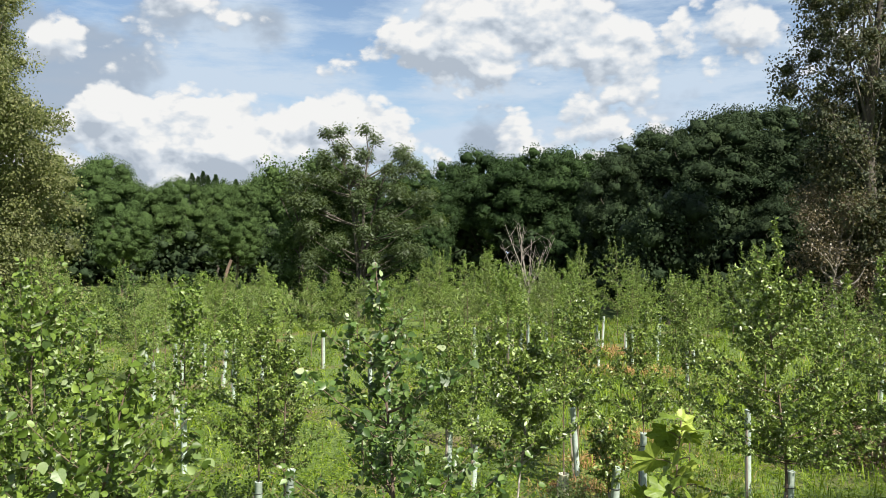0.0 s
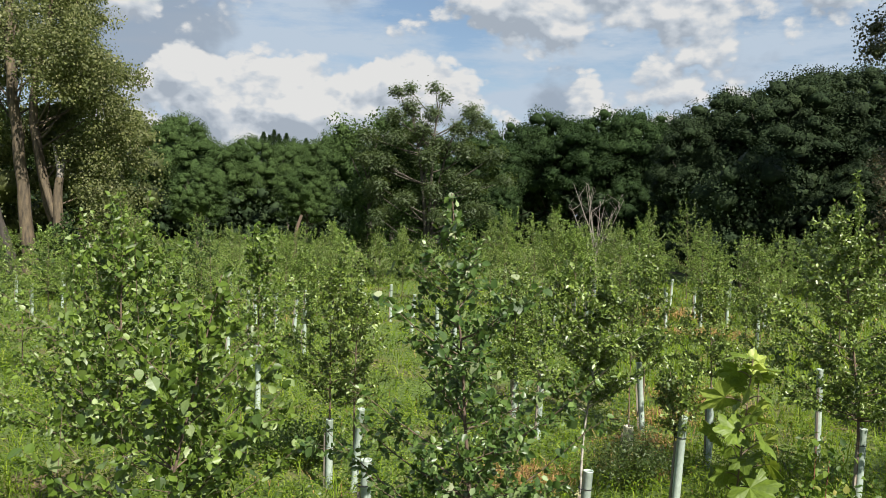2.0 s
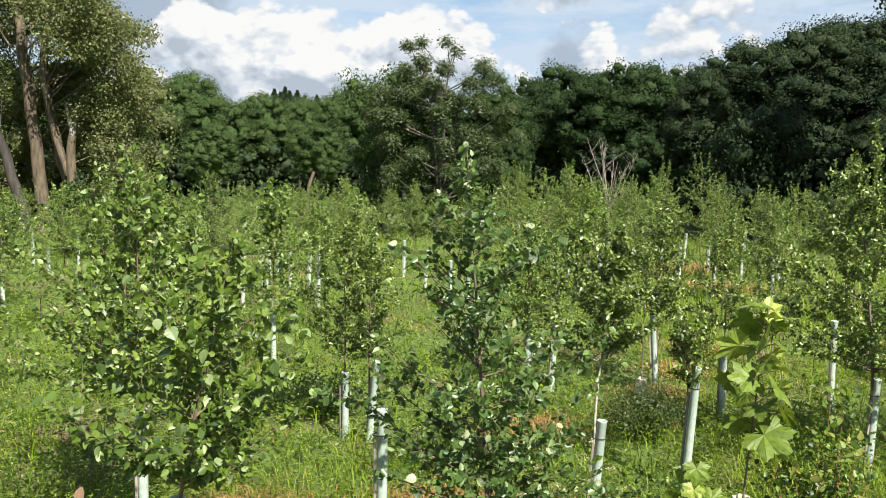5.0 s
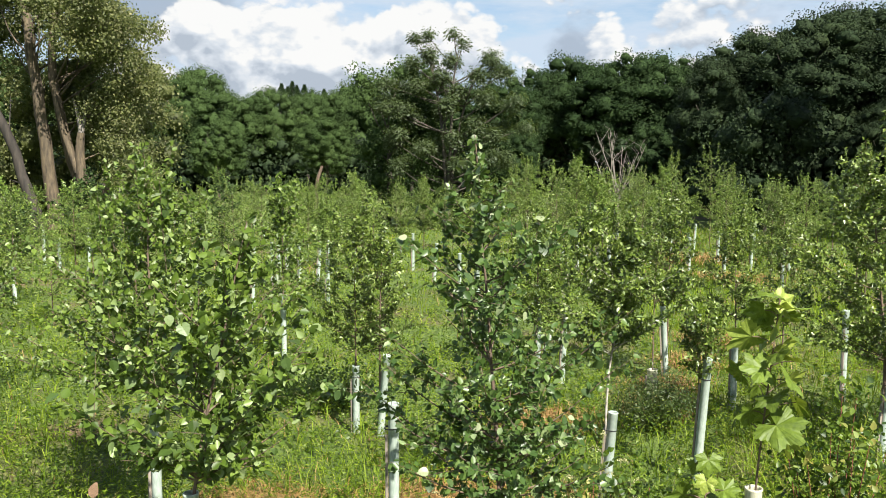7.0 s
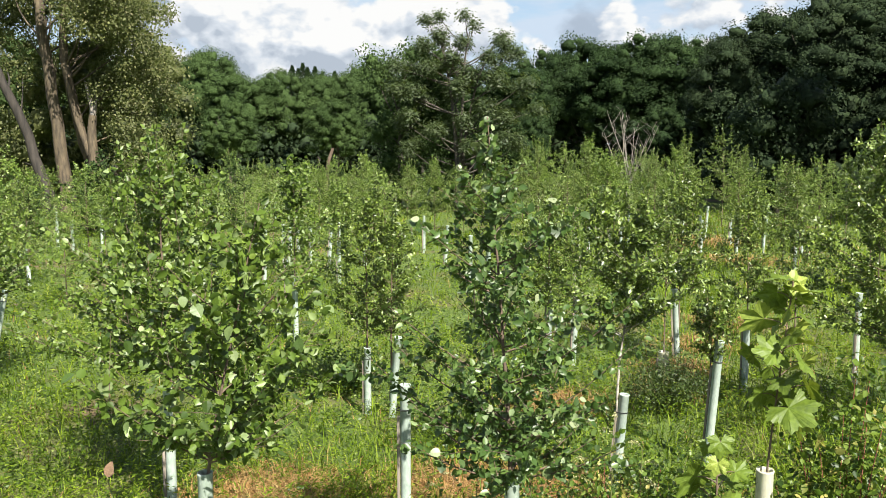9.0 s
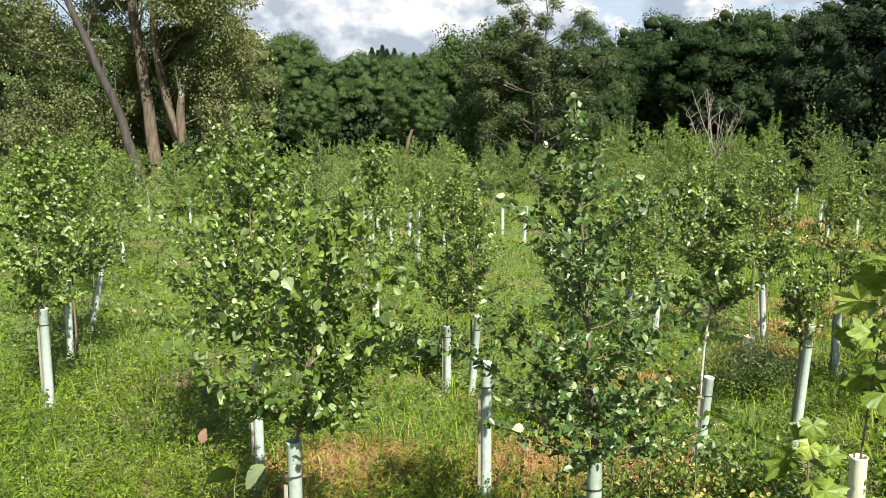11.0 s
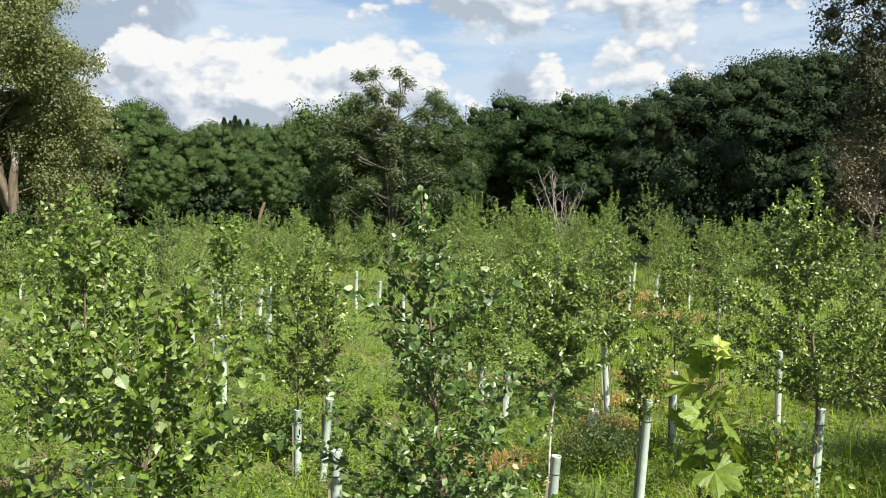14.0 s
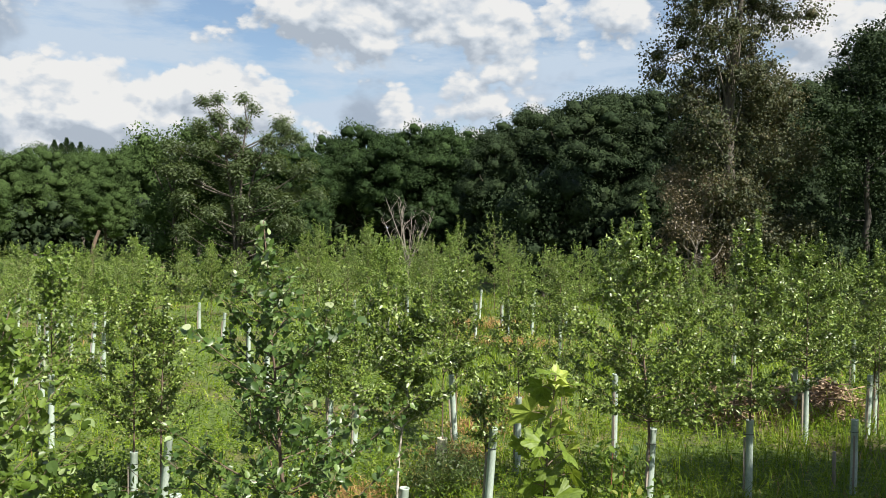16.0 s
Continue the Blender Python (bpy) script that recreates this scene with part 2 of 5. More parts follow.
WITHERED = leaf_material("withered_tree_leaf", [(0.0, (0.053, 0.041, 0.022)), (0.6, (0.090, 0.074, 0.042)), (1.0, (0.150, 0.124, 0.071))],
                         glow=(0.25, 0.2, 0.08), through_light=0.2, patch_scale=0.6)
SYCAMORE = leaf_material("sycamore_leaf", [(0.0, (0.068, 0.104, 0.014)), (0.5, (0.120, 0.180, 0.024)), (0.85, (0.200, 0.264, 0.048)), (1.0, (0.272, 0.328, 0.064))],
                         glow=(0.34, 0.42, 0.03), through_light=0.26, rough=0.5, patch_scale=7.0, patch=0.9, gloss=0.35, by_object=True)
GRASS = leaf_material("grass_blade", [(0.0, (0.032, 0.066, 0.005)), (0.45, (0.103, 0.172, 0.010)), (0.8, (0.189, 0.262, 0.021)),
                                      (0.94, (0.249, 0.312, 0.046)), (1.0, (0.249, 0.262, 0.102))], glow=(0.40, 0.54, 0.04), through_light=0.40, rough=0.55, patch_scale=0.9, patch=0.85, gloss=0.18)
STRAW = leaf_material("dry_blade", [(0.0, (0.192, 0.100, 0.036)), (0.5, (0.336, 0.196, 0.072)), (1.0, (0.432, 0.312, 0.136))],
                      glow=(0.45, 0.33, 0.12), through_light=0.25, rough=0.6, patch_scale=2.0)
WEED = leaf_material("weed_leaf", [(0.0, (0.019, 0.045, 0.006)), (0.5, (0.058, 0.105, 0.009)), (0.9, (0.120, 0.180, 0.020)),
                                   (1.0, (0.233, 0.285, 0.089))], glow=(0.32, 0.46, 0.06), through_light=0.28, rough=0.45, patch_scale=0.5, patch=0.8)
DARK_WEED = leaf_material("dark_weed_leaf", [(0.0, (0.025, 0.044, 0.010)), (0.6, (0.044, 0.072, 0.017)), (1.0, (0.081, 0.115, 0.030))], through_light=0.2, patch_scale=3.0)
YELLOWED = leaf_material("yellowed_leaf", [(0.0, (0.136, 0.178, 0.043)), (0.6, (0.272, 0.272, 0.068)), (1.0, (0.442, 0.391, 0.119))],
                         glow=(0.6, 0.5, 0.1), through_light=0.4, patch_scale=4.0)
FLOWER = leaf_material("cream_flower", [(0.0, (0.30, 0.30, 0.14)), (1.0, (0.52, 0.50, 0.28))], glow=(0.5, 0.5, 0.25), through_light=0.25, rough=0.6, patch_scale=9.0)
BARK = rough_material("cottonwood_bark", (0.022, 0.017, 0.012), (0.135, 0.102, 0.060), 7.0, (1, 1, 0.22), bump=1.0, fine=22.0)
BARK_DARK = rough_material("dark_bark", (0.035, 0.030, 0.025), (0.10, 0.085, 0.065), 2.0, (1, 1, 0.25), bump=0.8, fine=10.0)
# bark darkened in its colour to stand for the shade of the leaves
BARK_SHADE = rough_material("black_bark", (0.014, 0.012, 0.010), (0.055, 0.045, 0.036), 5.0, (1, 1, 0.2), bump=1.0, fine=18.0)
BARE_WOOD = rough_material("bare_wood", (0.11, 0.096, 0.08), (0.26, 0.23, 0.195), 3.0, (1, 1, 0.2), bump=0.5, fine=22.0)
TWIG = rough_material("sapling_bark", (0.060, 0.042, 0.030), (0.165, 0.115, 0.078), 14.0, (1, 1, 0.4), bump=0.3, fine=90.0)
STEM = rough_material("green_stem", (0.10, 0.13, 0.04), (0.20, 0.17, 0.07), 12.0, bump=0.1)
RED_STEM = rough_material("red_stem", (0.14, 0.045, 0.03), (0.26, 0.085, 0.06), 12.0, bump=0.1)
PLASTIC = rough_material("tube_plastic", (0.29, 0.36, 0.31), (0.45, 0.51, 0.44), 5.0, (1, 1, 0.3), rough=0.5, bump=0.05, fine=70.0,
                         blotch=(0.22, 0.27, 0.22))
STAKE = rough_material("weathered_stake", (0.15, 0.125, 0.10), (0.30, 0.26, 0.21), 9.0, (1, 1, 0.1), bump=0.3, fine=60.0)
CREAM_PLASTIC = rough_material("cream_plastic", (0.40, 0.39, 0.27), (0.60, 0.58, 0.45), 6.0, (1, 1, 0.3), rough=0.5, bump=0.05, fine=60.0)
PALE_BARK = rough_material("pale_bark", (0.20, 0.18, 0.14), (0.52, 0.49, 0.42), 16.0, (1, 1, 0.5), bump=0.3, fine=70.0, blotch=(0.10, 0.08, 0.06))
DEAD_LEAF = rough_material("dead_leaf", (0.13, 0.075, 0.04), (0.27, 0.17, 0.10), 20.0, rough=0.8, bump=0.3, fine=120.0)
TIE = rough_material("black_tie", (0.015, 0.015, 0.016), (0.035, 0.035, 0.036), 30.0, rough=0.5, bump=0.0)
BRUSH = rough_material("cut_brush", (0.12, 0.075, 0.045), (0.36, 0.25, 0.16), 6.0, bump=0.3, fine=30.0)
BRUSH_LEAF = leaf_material("withered_leaf", [(0.0, (0.112, 0.072, 0.044)), (0.6, (0.240, 0.168, 0.108)), (1.0, (0.416, 0.320, 0.224))],
                           glow=(0.3, 0.2, 0.1), through_light=0.15, rough=0.7, patch_scale=2.0)


def ground_material():
    m, nt, out = material("meadow_ground")
    big, small = noise_tex(nt, 0.35, 5.0), noise_tex(nt, 9.0, 6.0, 0.65)
    green = ramp(nt, small, [(0.3, (0.035, 0.058, 0.010)), (0.55, (0.085, 0.130, 0.018)), (0.8, (0.140, 0.180, 0.036))])
    soil = ramp(nt, small, [(0.3, (0.070, 0.048, 0.026)), (0.7, (0.170, 0.115, 0.058))])
    col = mixed(nt, green, soil, ramp(nt, big, [(0.52, (0, 0, 0)), (0.68, (1, 1, 1))]))
    bs = nt.nodes.new("ShaderNodeBsdfPrincipled")
    nt.links.new(col, bs.inputs["Base Color"])
    bs.inputs["Roughness"].default_value = 0.95
    b = nt.nodes.new("ShaderNodeBump")
    b.inputs["Strength"].default_value, b.inputs["Distance"].default_value = 0.8, 0.06
    nt.links.new(small, b.inputs["Height"])
    nt.links.new(b.outputs[0], bs.inputs["Normal"])
    nt.links.new(bs.outputs[0], out.inputs["Surface"])
    return m


GROUND = ground_material()


# ---- mesh tools ----
def array_mesh(name, co, faces_by_size):
    """A mesh from arrays: co (n, 3), and index arrays with one row a face."""
    me = bpy.data.meshes.new(name)
    me.vertices.add(len(co))
    me.vertices.foreach_set("co", np.ascontiguousarray(co, dtype=np.float32).ravel())
    flat = [np.asarray(f, dtype=np.int32) for f in faces_by_size if len(f)]
    loops = np.concatenate([f.ravel() for f in flat])
    sizes = np.concatenate([np.full(len(f), f.shape[1], dtype=np.int32) for f in flat])
    me.loops.add(len(loops))
    me.loops.foreach_set("vertex_index", loops)
    me.polygons.add(len(sizes))
    me.polygons.foreach_set("loop_start", np.concatenate(([0], np.cumsum(sizes)[:-1])).astype(np.int32))
    me.update(calc_edges=True)
    return me


def attach(name, me, mat, parent=None, label="", smooth=False):
    me.materials.append(mat)
    if smooth:
        me.polygons.foreach_set("use_smooth", np.ones(len(me.polygons), dtype=bool))
    ob = new(name, me)
    if parent is not None:
        ob.parent = parent
    if label:
        ob["label"] = label
    return ob


def part(name, bm, mat, parent, label=""):
    me = bpy.data.meshes.new(name)
    bm.to_mesh(me)
    bm.free()
    return attach(name, me, mat, parent, label)


def unit(v):
    return v / np.maximum(np.linalg.norm(v, axis=-1, keepdims=True), 1e-9)


OVATE = np.array([(0, 0, 0), (.26, -.33, .05), (.60, -.29, .06), (1, 0, -.12), (.60, .29, .06), (.26, .33, .05)])
ROUND = np.array([(0, 0, 0), (.12, -.26, .03), (.42, -.37, .07), (.76, -.20, .04), (1, 0, -.12), (.76, .20, .04), (.42, .37, .07), (.12, .26, .03)])
SLENDER = np.array([(0, 0, 0), (.42, -.29, .05), (1, 0, -.10), (.42, .29, .05)])
DIAMOND = np.array([(0, 0, 0), (.45, -.40, .06), (1, 0, -.06), (.45, .40, .06)])
LANCE = np.array([(0, 0, 0), (.40, -.17, .03), (1, 0, -.12), (.40, .17, .03)])


def leaf_mesh(name, base, along, face, size, shape):
    """One folded leaf at each base, growing along its direction, turned to face."""
    along = unit(along)
    side = unit(np.cross(along, face))
    face = np.cross(side, along)
    t = shape[None] * np.asarray(size)[:, None, None]
    co = base[:, None] + t[..., :1] * along[:, None] + t[..., 1:2] * side[:, None] + t[..., 2:] * face[:, None]
    k = len(shape)
    start = (np.arange(len(base)) * k)[:, None]
    if k == 8:
        f = np.concatenate([start + [0, 1, 2, 3, 4], start + [0, 4, 5, 6, 7]])
    elif k == 6:
        f = np.concatenate([start + [0, 1, 2, 3], start + [0, 3, 4, 5]])
    else:
        f = np.concatenate([start + [0, 1, 2], start + [0, 2, 3]])
    return array_mesh(name, co.reshape(-1, 3), [f])


class Limbs:
    """Collects tapered round limbs into one mesh."""

    def __init__(self):
        self.co, self.quads, self.count = [], [], 0

    def add(self, pts, radii, sides=6):
        pts = np.asarray(pts, float)
        tang = unit(np.gradient(pts, axis=0))
        ref = np.where(np.abs(tang[:, 2:3]) > 0.9, [[1.0, 0, 0]], [[0, 0, 1.0]])
        u = unit(np.cross(tang, ref))
        v = np.cross(tang, u)
        a = np.linspace(0, 2 * np.pi, sides, endpoint=False)
        ring = pts[:, None] + np.asarray(radii)[:, None, None] * (np.cos(a)[None, :, None] * u[:, None] + np.sin(a)[None, :, None] * v[:, None])
        self.co.append(ring.reshape(-1, 3))
        n = len(pts)
        i, j = np.meshgrid(np.arange(n - 1), np.arange(sides), indexing="ij")
        j2 = (j + 1) % sides
        q = np.stack([i * sides + j, i * sides + j2, (i + 1) * sides + j2, (i + 1) * sides + j], -1).reshape(-1, 4)
        self.quads.append(q + self.count)
        self.count += n * sides

    def mesh(self, name):
        return array_mesh(name, np.concatenate(self.co), [np.concatenate(self.quads)])


def ground_z(x, y):
    """Gentle swells in the field; flat round the planted rows."""
    return 0.05 * np.sin(0.33 * x + 0.7) * np.cos(0.27 * y) + 0.03 * np.sin(0.9 * x - 0.6 * y)


# ---- the ground: one sheet to the horizon ----
radii = np.concatenate([np.linspace(0.0, 60, 90)[1:], np.geomspace(62, 1800, 30)])
turns = np.linspace(0, 2 * np.pi, 180, endpoint=False)
rr, aa = np.meshgrid(radii, turns, indexing="ij")
gx, gy = rr * np.cos(aa), rr * np.sin(aa)
co = np.concatenate([[[0, 0, float(ground_z(0, 0))]], np.stack([gx, gy, ground_z(gx, gy)], -1).reshape(-1, 3)])
k = len(turns)
i, j = np.meshgrid(np.arange(len(radii) - 1), np.arange(k), indexing="ij")
quads = np.stack([1 + i * k + j, 1 + (i + 1) * k + j, 1 + (i + 1) * k + (j + 1) % k, 1 + i * k + (j + 1) % k], -1).reshape(-1, 4)
fan = np.stack([np.zeros(k, int), 1 + np.arange(k), 1 + (np.arange(k) + 1) % k], -1)
ground = attach("ground", array_mesh("ground", co, [fan, quads]), GROUND, smooth=True)
tagged(ground, "green weedy meadow ground with bare brown soil patches", "ground", kind="structure")


# ---- woodland round the field ----
def lumpy_crown(rng, height, centre, rx, rz, lumps, count, leaf, lump_size):
    """Leaves on overlapping clumps that close a domed crown, uneven in depth, with darker hollows between them."""
    k = np.arange(lumps)
    up = 1.0 - 1.8 * (k + 0.5) / lumps
    turn = k * 2.39996 + rng.normal(0, 0.25, lumps)
    level = np.sqrt(1 - up ** 2)
    d = np.column_stack([level * np.cos(turn), level * np.sin(turn), up]) + rng.normal(0, 0.06, (lumps, 3))
    rad = rng.uniform(0.62, 0.78, (lumps, 1))
    c = centre + d * rad * [rx, rx, rz]
    size = lump_size * rx * rng.uniform(0.75, 1.2, lumps)
    pick = rng.choice(lumps, count, p=size ** 2 / np.sum(size ** 2))
    o = unit(rng.normal(size=(count, 3)) + d[pick] * 0.9)
    o[:, 2] = np.where(o[:, 2] < -0.3, -o[:, 2], o[:, 2])
    p = c[pick] + o * (size[pick] * rng.uniform(0.5, 1.0, count))[:, None] * [1, 1, 0.85]
    along = unit(o * 0.7 + rng.normal(size=(count, 3)) * 0.6 + [0, 0, -0.25])
    face = unit(o * 1.1 + [0, 0, 0.35] + rng.normal(size=(count, 3)) * 0.2)
    stretch = height / np.percentile(p[:, 2], 99.5)
    p[:, 2] *= stretch
    c[:, 2] *= stretch
    me = leaf_mesh("crown", p, along, face, leaf * rng.uniform(0.6, 1.2, count), DIAMOND * [1, 0.9, 1])
    core = np.concatenate([c, centre * [1, 1, stretch] + (c - centre * [1, 1, stretch])[::4] * 0.45])
    bulk = np.concatenate([size * 0.56, np.full(len(c[::4]), rx * 0.30)])
    return c, size, join_meshes(me, clump_hearts(rng, core, bulk))


def clump_hearts(rng, c, size, n=8, m=6):
    """The dense inside of each clump: a rough leafy mass under the outer leaves."""
    a, b = np.meshgrid(np.linspace(0, 2 * np.pi, n, endpoint=False), np.linspace(0.12, np.pi - 0.12, m), indexing="ij")
    ball = np.stack([np.cos(a) * np.sin(b), np.sin(a) * np.sin(b), 0.8 * np.cos(b)], -1).reshape(-1, 3)
    co = c[:, None] + ball[None] * (size[:, None] * rng.uniform(0.55, 1.2, (len(c), n * m)))[..., None]
    i, j = np.meshgrid(np.arange(n), np.arange(m - 1), indexing="ij")
    q = np.stack([i * m + j, i * m + j + 1, (i + 1) % n * m + j + 1, (i + 1) % n * m + j], -1).reshape(-1, 4)
    faces = (q[None] + (np.arange(len(c)) * n * m)[:, None, None]).reshape(-1, 4)
    return co.reshape(-1, 3), faces


def join_meshes(me, extra):
    """Adds quads to a mesh of triangles."""
    co, quads = extra
    n = len(me.vertices)
    old = np.empty(n * 3, dtype=np.float32)
    me.vertices.foreach_get("co", old)
    idx = np.empty(len(me.loops), dtype=np.int32)
    me.loops.foreach_get("vertex_index", idx)
    name = me.name
    bpy.data.meshes.remove(me)
    return array_mesh(name, np.concatenate([old.reshape(-1, 3), co]), [idx.reshape(-1, 3), quads + n])


def wood_tree(name, label, seed, height, rx, count, leaf, leaf_mat, bark_mat, group, low=0.04, lumps=92, lump_size=0.25):
    """A broadleaf tree: tapered trunk, limbs that run into the clumps, and a crown of leaves."""
    rng = np.random.default_rng(seed)
    root = new(name)
    rz = height * (1 - low) / 2
    centre = np.array([0, 0, height - rz * 0.93])
    c, size, me = lumpy_crown(rng, height, centre, rx, rz * 0.9, lumps, count, leaf, lump_size)
    limbs = Limbs()
    zs = np.linspace(0, height * 0.8, 8)
    sway = np.cumsum(rng.normal(0, 0.12, (8, 2)), axis=0)
    sway -= sway[0]
    spine = np.column_stack([sway, zs])
    limbs.add(spine, np.linspace(height * 0.022, height * 0.004, 8), 8)
    for k in rng.choice(lumps, min(14, lumps), replace=False):
        z0 = min(max(c[k, 2] * 0.62, height * 0.12), height * 0.7)
        s = np.array([np.interp(z0, zs, spine[:, 0]), np.interp(z0, zs, spine[:, 1]), z0])
        midp = (s + c[k]) / 2 + [0, 0, -0.05 * height]
        limbs.add([s, midp, c[k]], [height * 0.008, height * 0.005, height * 0.002], 5)
    attach("trunk", limbs.mesh("trunk"), bark_mat, root, smooth=True)
    attach("crown", me, leaf_mat, root)
    return tagged(root, label, "tree", group)


def put(x, y, turn=0.0, s=1.0, sz=None):
    return pose(x, y, float(ground_z(x, y)) - 0.02, 0, 0, turn) @ Matrix.Diagonal((s, s, sz or s, 1))


def plant_rows(protos, places, rng):
    """Each prototype stands at one place; the rest are copies."""
    used = set()
    for k, (x, y, h) in enumerate(places):
        proto, base_h = protos[k % len(protos)]
        s = h / base_h
        m = put(x, y, rng.uniform(0, 360), s * rng.uniform(0.92, 1.12), s)
        if proto.name in used:
            copy_thing(proto, m)
        else:
            used.add(proto.name)
            late.append((proto, m))


late = []           # prototypes are moved to their own places once all copies are made


def polar(az, dist):
    return dist * math.sin(radians(az)), dist * math.cos(radians(az))


rng = np.random.default_rng(11)
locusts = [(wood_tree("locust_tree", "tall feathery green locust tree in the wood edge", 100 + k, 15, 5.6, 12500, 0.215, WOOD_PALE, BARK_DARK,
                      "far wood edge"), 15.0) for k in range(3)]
maples = [(wood_tree("maple_tree", "broad dark green tree in the wood edge", 120 + k, 14, 5.2, 12500, 0.20, WOOD_GREEN, BARK_DARK,
                     "middle wood edge", low=0.02), 14.0) for k in range(3)]
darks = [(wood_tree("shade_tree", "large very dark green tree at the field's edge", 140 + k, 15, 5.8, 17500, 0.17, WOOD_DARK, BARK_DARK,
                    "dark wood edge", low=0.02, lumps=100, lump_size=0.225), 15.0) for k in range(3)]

# left: far pale wood, skyline sinking towards the middle
places = []
for az, el in ((-36, 7.4), (-32, 7.2), (-28, 6.8), (-24, 6.5), (-20.5, 6.2), (-17.5, 5.9), (-14.5, 5.1), (-12, 5.4), (-9.5, 5.0), (-7, 5.1), (-4.5, 5.4)):
    for back in range(2 if az in (-17.5, -9.5, -7) else 1):
        d = rng.uniform(96, 104) + 16 * back
        x, y = polar(az + rng.uniform(-.6, .6) + back * 1.2, d)
        places.append((x, y, (3.5 + math.tan(radians(el + back * 0.25)) * d) * rng.uniform(0.93, 1.0)))
for az in (-15, -8):
    x, y = polar(az, rng.uniform(80, 86))
    places.append((x, y, rng.uniform(6.8, 8.6)))
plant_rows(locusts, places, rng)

# middle: rounder, darker crowns
places = []
for az, el in ((-2, 5.2), (1.2, 5.4), (4.2, 5.6), (6.6, 6.3), (8.8, 7.1), (11.2, 6.6), (13.2, 7.2), (15.4, 6.8), (17.5, 6.6)):
    d = rng.uniform(80, 88)
    x, y = polar(az, d)
    places.append((x, y, 3.5 + math.tan(radians(el)) * d))
    if az > 16:
        x, y = polar(az + 1.2, d + 14)
        places.append((x, y, 3.5 + math.tan(radians(el - 0.5)) * (d + 14)))
for az in (5.0, 14.0):
    x, y = polar(az, rng.uniform(68, 73))
    places.append((x, y, rng.uniform(6.0, 8.0)))
plant_rows(maples, places, rng)

# right: dark mass that climbs and closes the view
places = []
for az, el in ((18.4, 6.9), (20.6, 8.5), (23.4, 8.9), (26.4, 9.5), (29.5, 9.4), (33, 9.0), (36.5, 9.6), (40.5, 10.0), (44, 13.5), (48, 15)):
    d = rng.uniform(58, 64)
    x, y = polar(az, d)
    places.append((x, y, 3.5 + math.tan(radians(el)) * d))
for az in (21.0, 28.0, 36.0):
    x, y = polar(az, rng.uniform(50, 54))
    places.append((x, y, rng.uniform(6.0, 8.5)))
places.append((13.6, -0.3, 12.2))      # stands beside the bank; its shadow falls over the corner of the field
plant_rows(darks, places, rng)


# distant spires above the left wood
def spire(x, y, h):
    rng = np.random.default_rng(int(abs(x) * 10))
    root = new("poplar_tree")
    count = 2600
    z = rng.uniform(0.55, 1, count) * h
    a = rng.uniform(0, 2 * np.pi, count)
    r = 8.5 * np.clip(1.0 - z / h, 0, 0.5) ** 1.05 * rng.uniform(0.1, 1.1, count)
    p = np.column_stack([r * np.cos(a), r * np.sin(a), z])
    out = np.column_stack([np.cos(a), np.sin(a), np.full(count, 1.3)])
    attach("crown", leaf_mesh("crown", p, out, rng.normal(size=(count, 3)), rng.uniform(0.2, 0.4, count), LANCE), WOOD_GREEN, root)
    limbs = Limbs()
    limbs.add([(0, 0, 0), (0, 0, h * 0.5), (0, 0, h * 0.96)], [0.3, 0.16, 0.03], 6)
    attach("trunk", limbs.mesh("trunk"), BARK_DARK, root, smooth=True)
    root.matrix_basis = put(x, y)
    tagged(root, "slim dark poplar standing above the far wood", "tree", "spires above the wood")


for az, el in ((-11.3, 5.0), (-10.8, 5.4), (-10.4, 5.2), (-10.1, 5.55), (-9.8, 5.3), (-9.3, 5.35), (-8.8, 5.0), (-8.0, 5.05)):
    x, y = polar(az, 140)
    spire(x, y, 3.5 + math.tan(radians(el - 0.18)) * 140)


# shaded undergrowth that closes the foot of the wood; its shade is in the leaf colour
rng = np.random.default_rng(19)
n = 1600
az = np.linspace(-46, 54, n) + rng.uniform(-.3, .3, n)
d = np.interp(az, [-46, -3, 8, 15, 18, 54], [88, 86, 80, 66, 44, 42]) + rng.uniform(3, 16, n)
deep = rng.random(n) < 0.5
d = d + np.where(deep, 18.0, 0.0)
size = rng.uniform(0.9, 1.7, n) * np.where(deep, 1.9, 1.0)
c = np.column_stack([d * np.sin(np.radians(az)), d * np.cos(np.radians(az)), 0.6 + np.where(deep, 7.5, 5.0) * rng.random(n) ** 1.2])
pick = rng.integers(0, n, 24000)
o = unit(rng.normal(size=(24000, 3)))
o[:, 2] = np.abs(o[:, 2])
p = c[pick] + o * (size[pick] * rng.uniform(0.6, 1.2, 24000))[:, None] * [1, 1, 0.8]
me = leaf_mesh("undergrowth", p, o + rng.normal(0, 0.6, (24000, 3)), o + rng.normal(0, 0.4, (24000, 3)), rng.uniform(0.3, 0.6, 24000), DIAMOND)
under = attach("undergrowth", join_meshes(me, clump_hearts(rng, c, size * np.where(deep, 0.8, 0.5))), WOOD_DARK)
tagged(under, "dark leafy undergrowth along the foot of the wood", "undergrowth", kind="stuff")


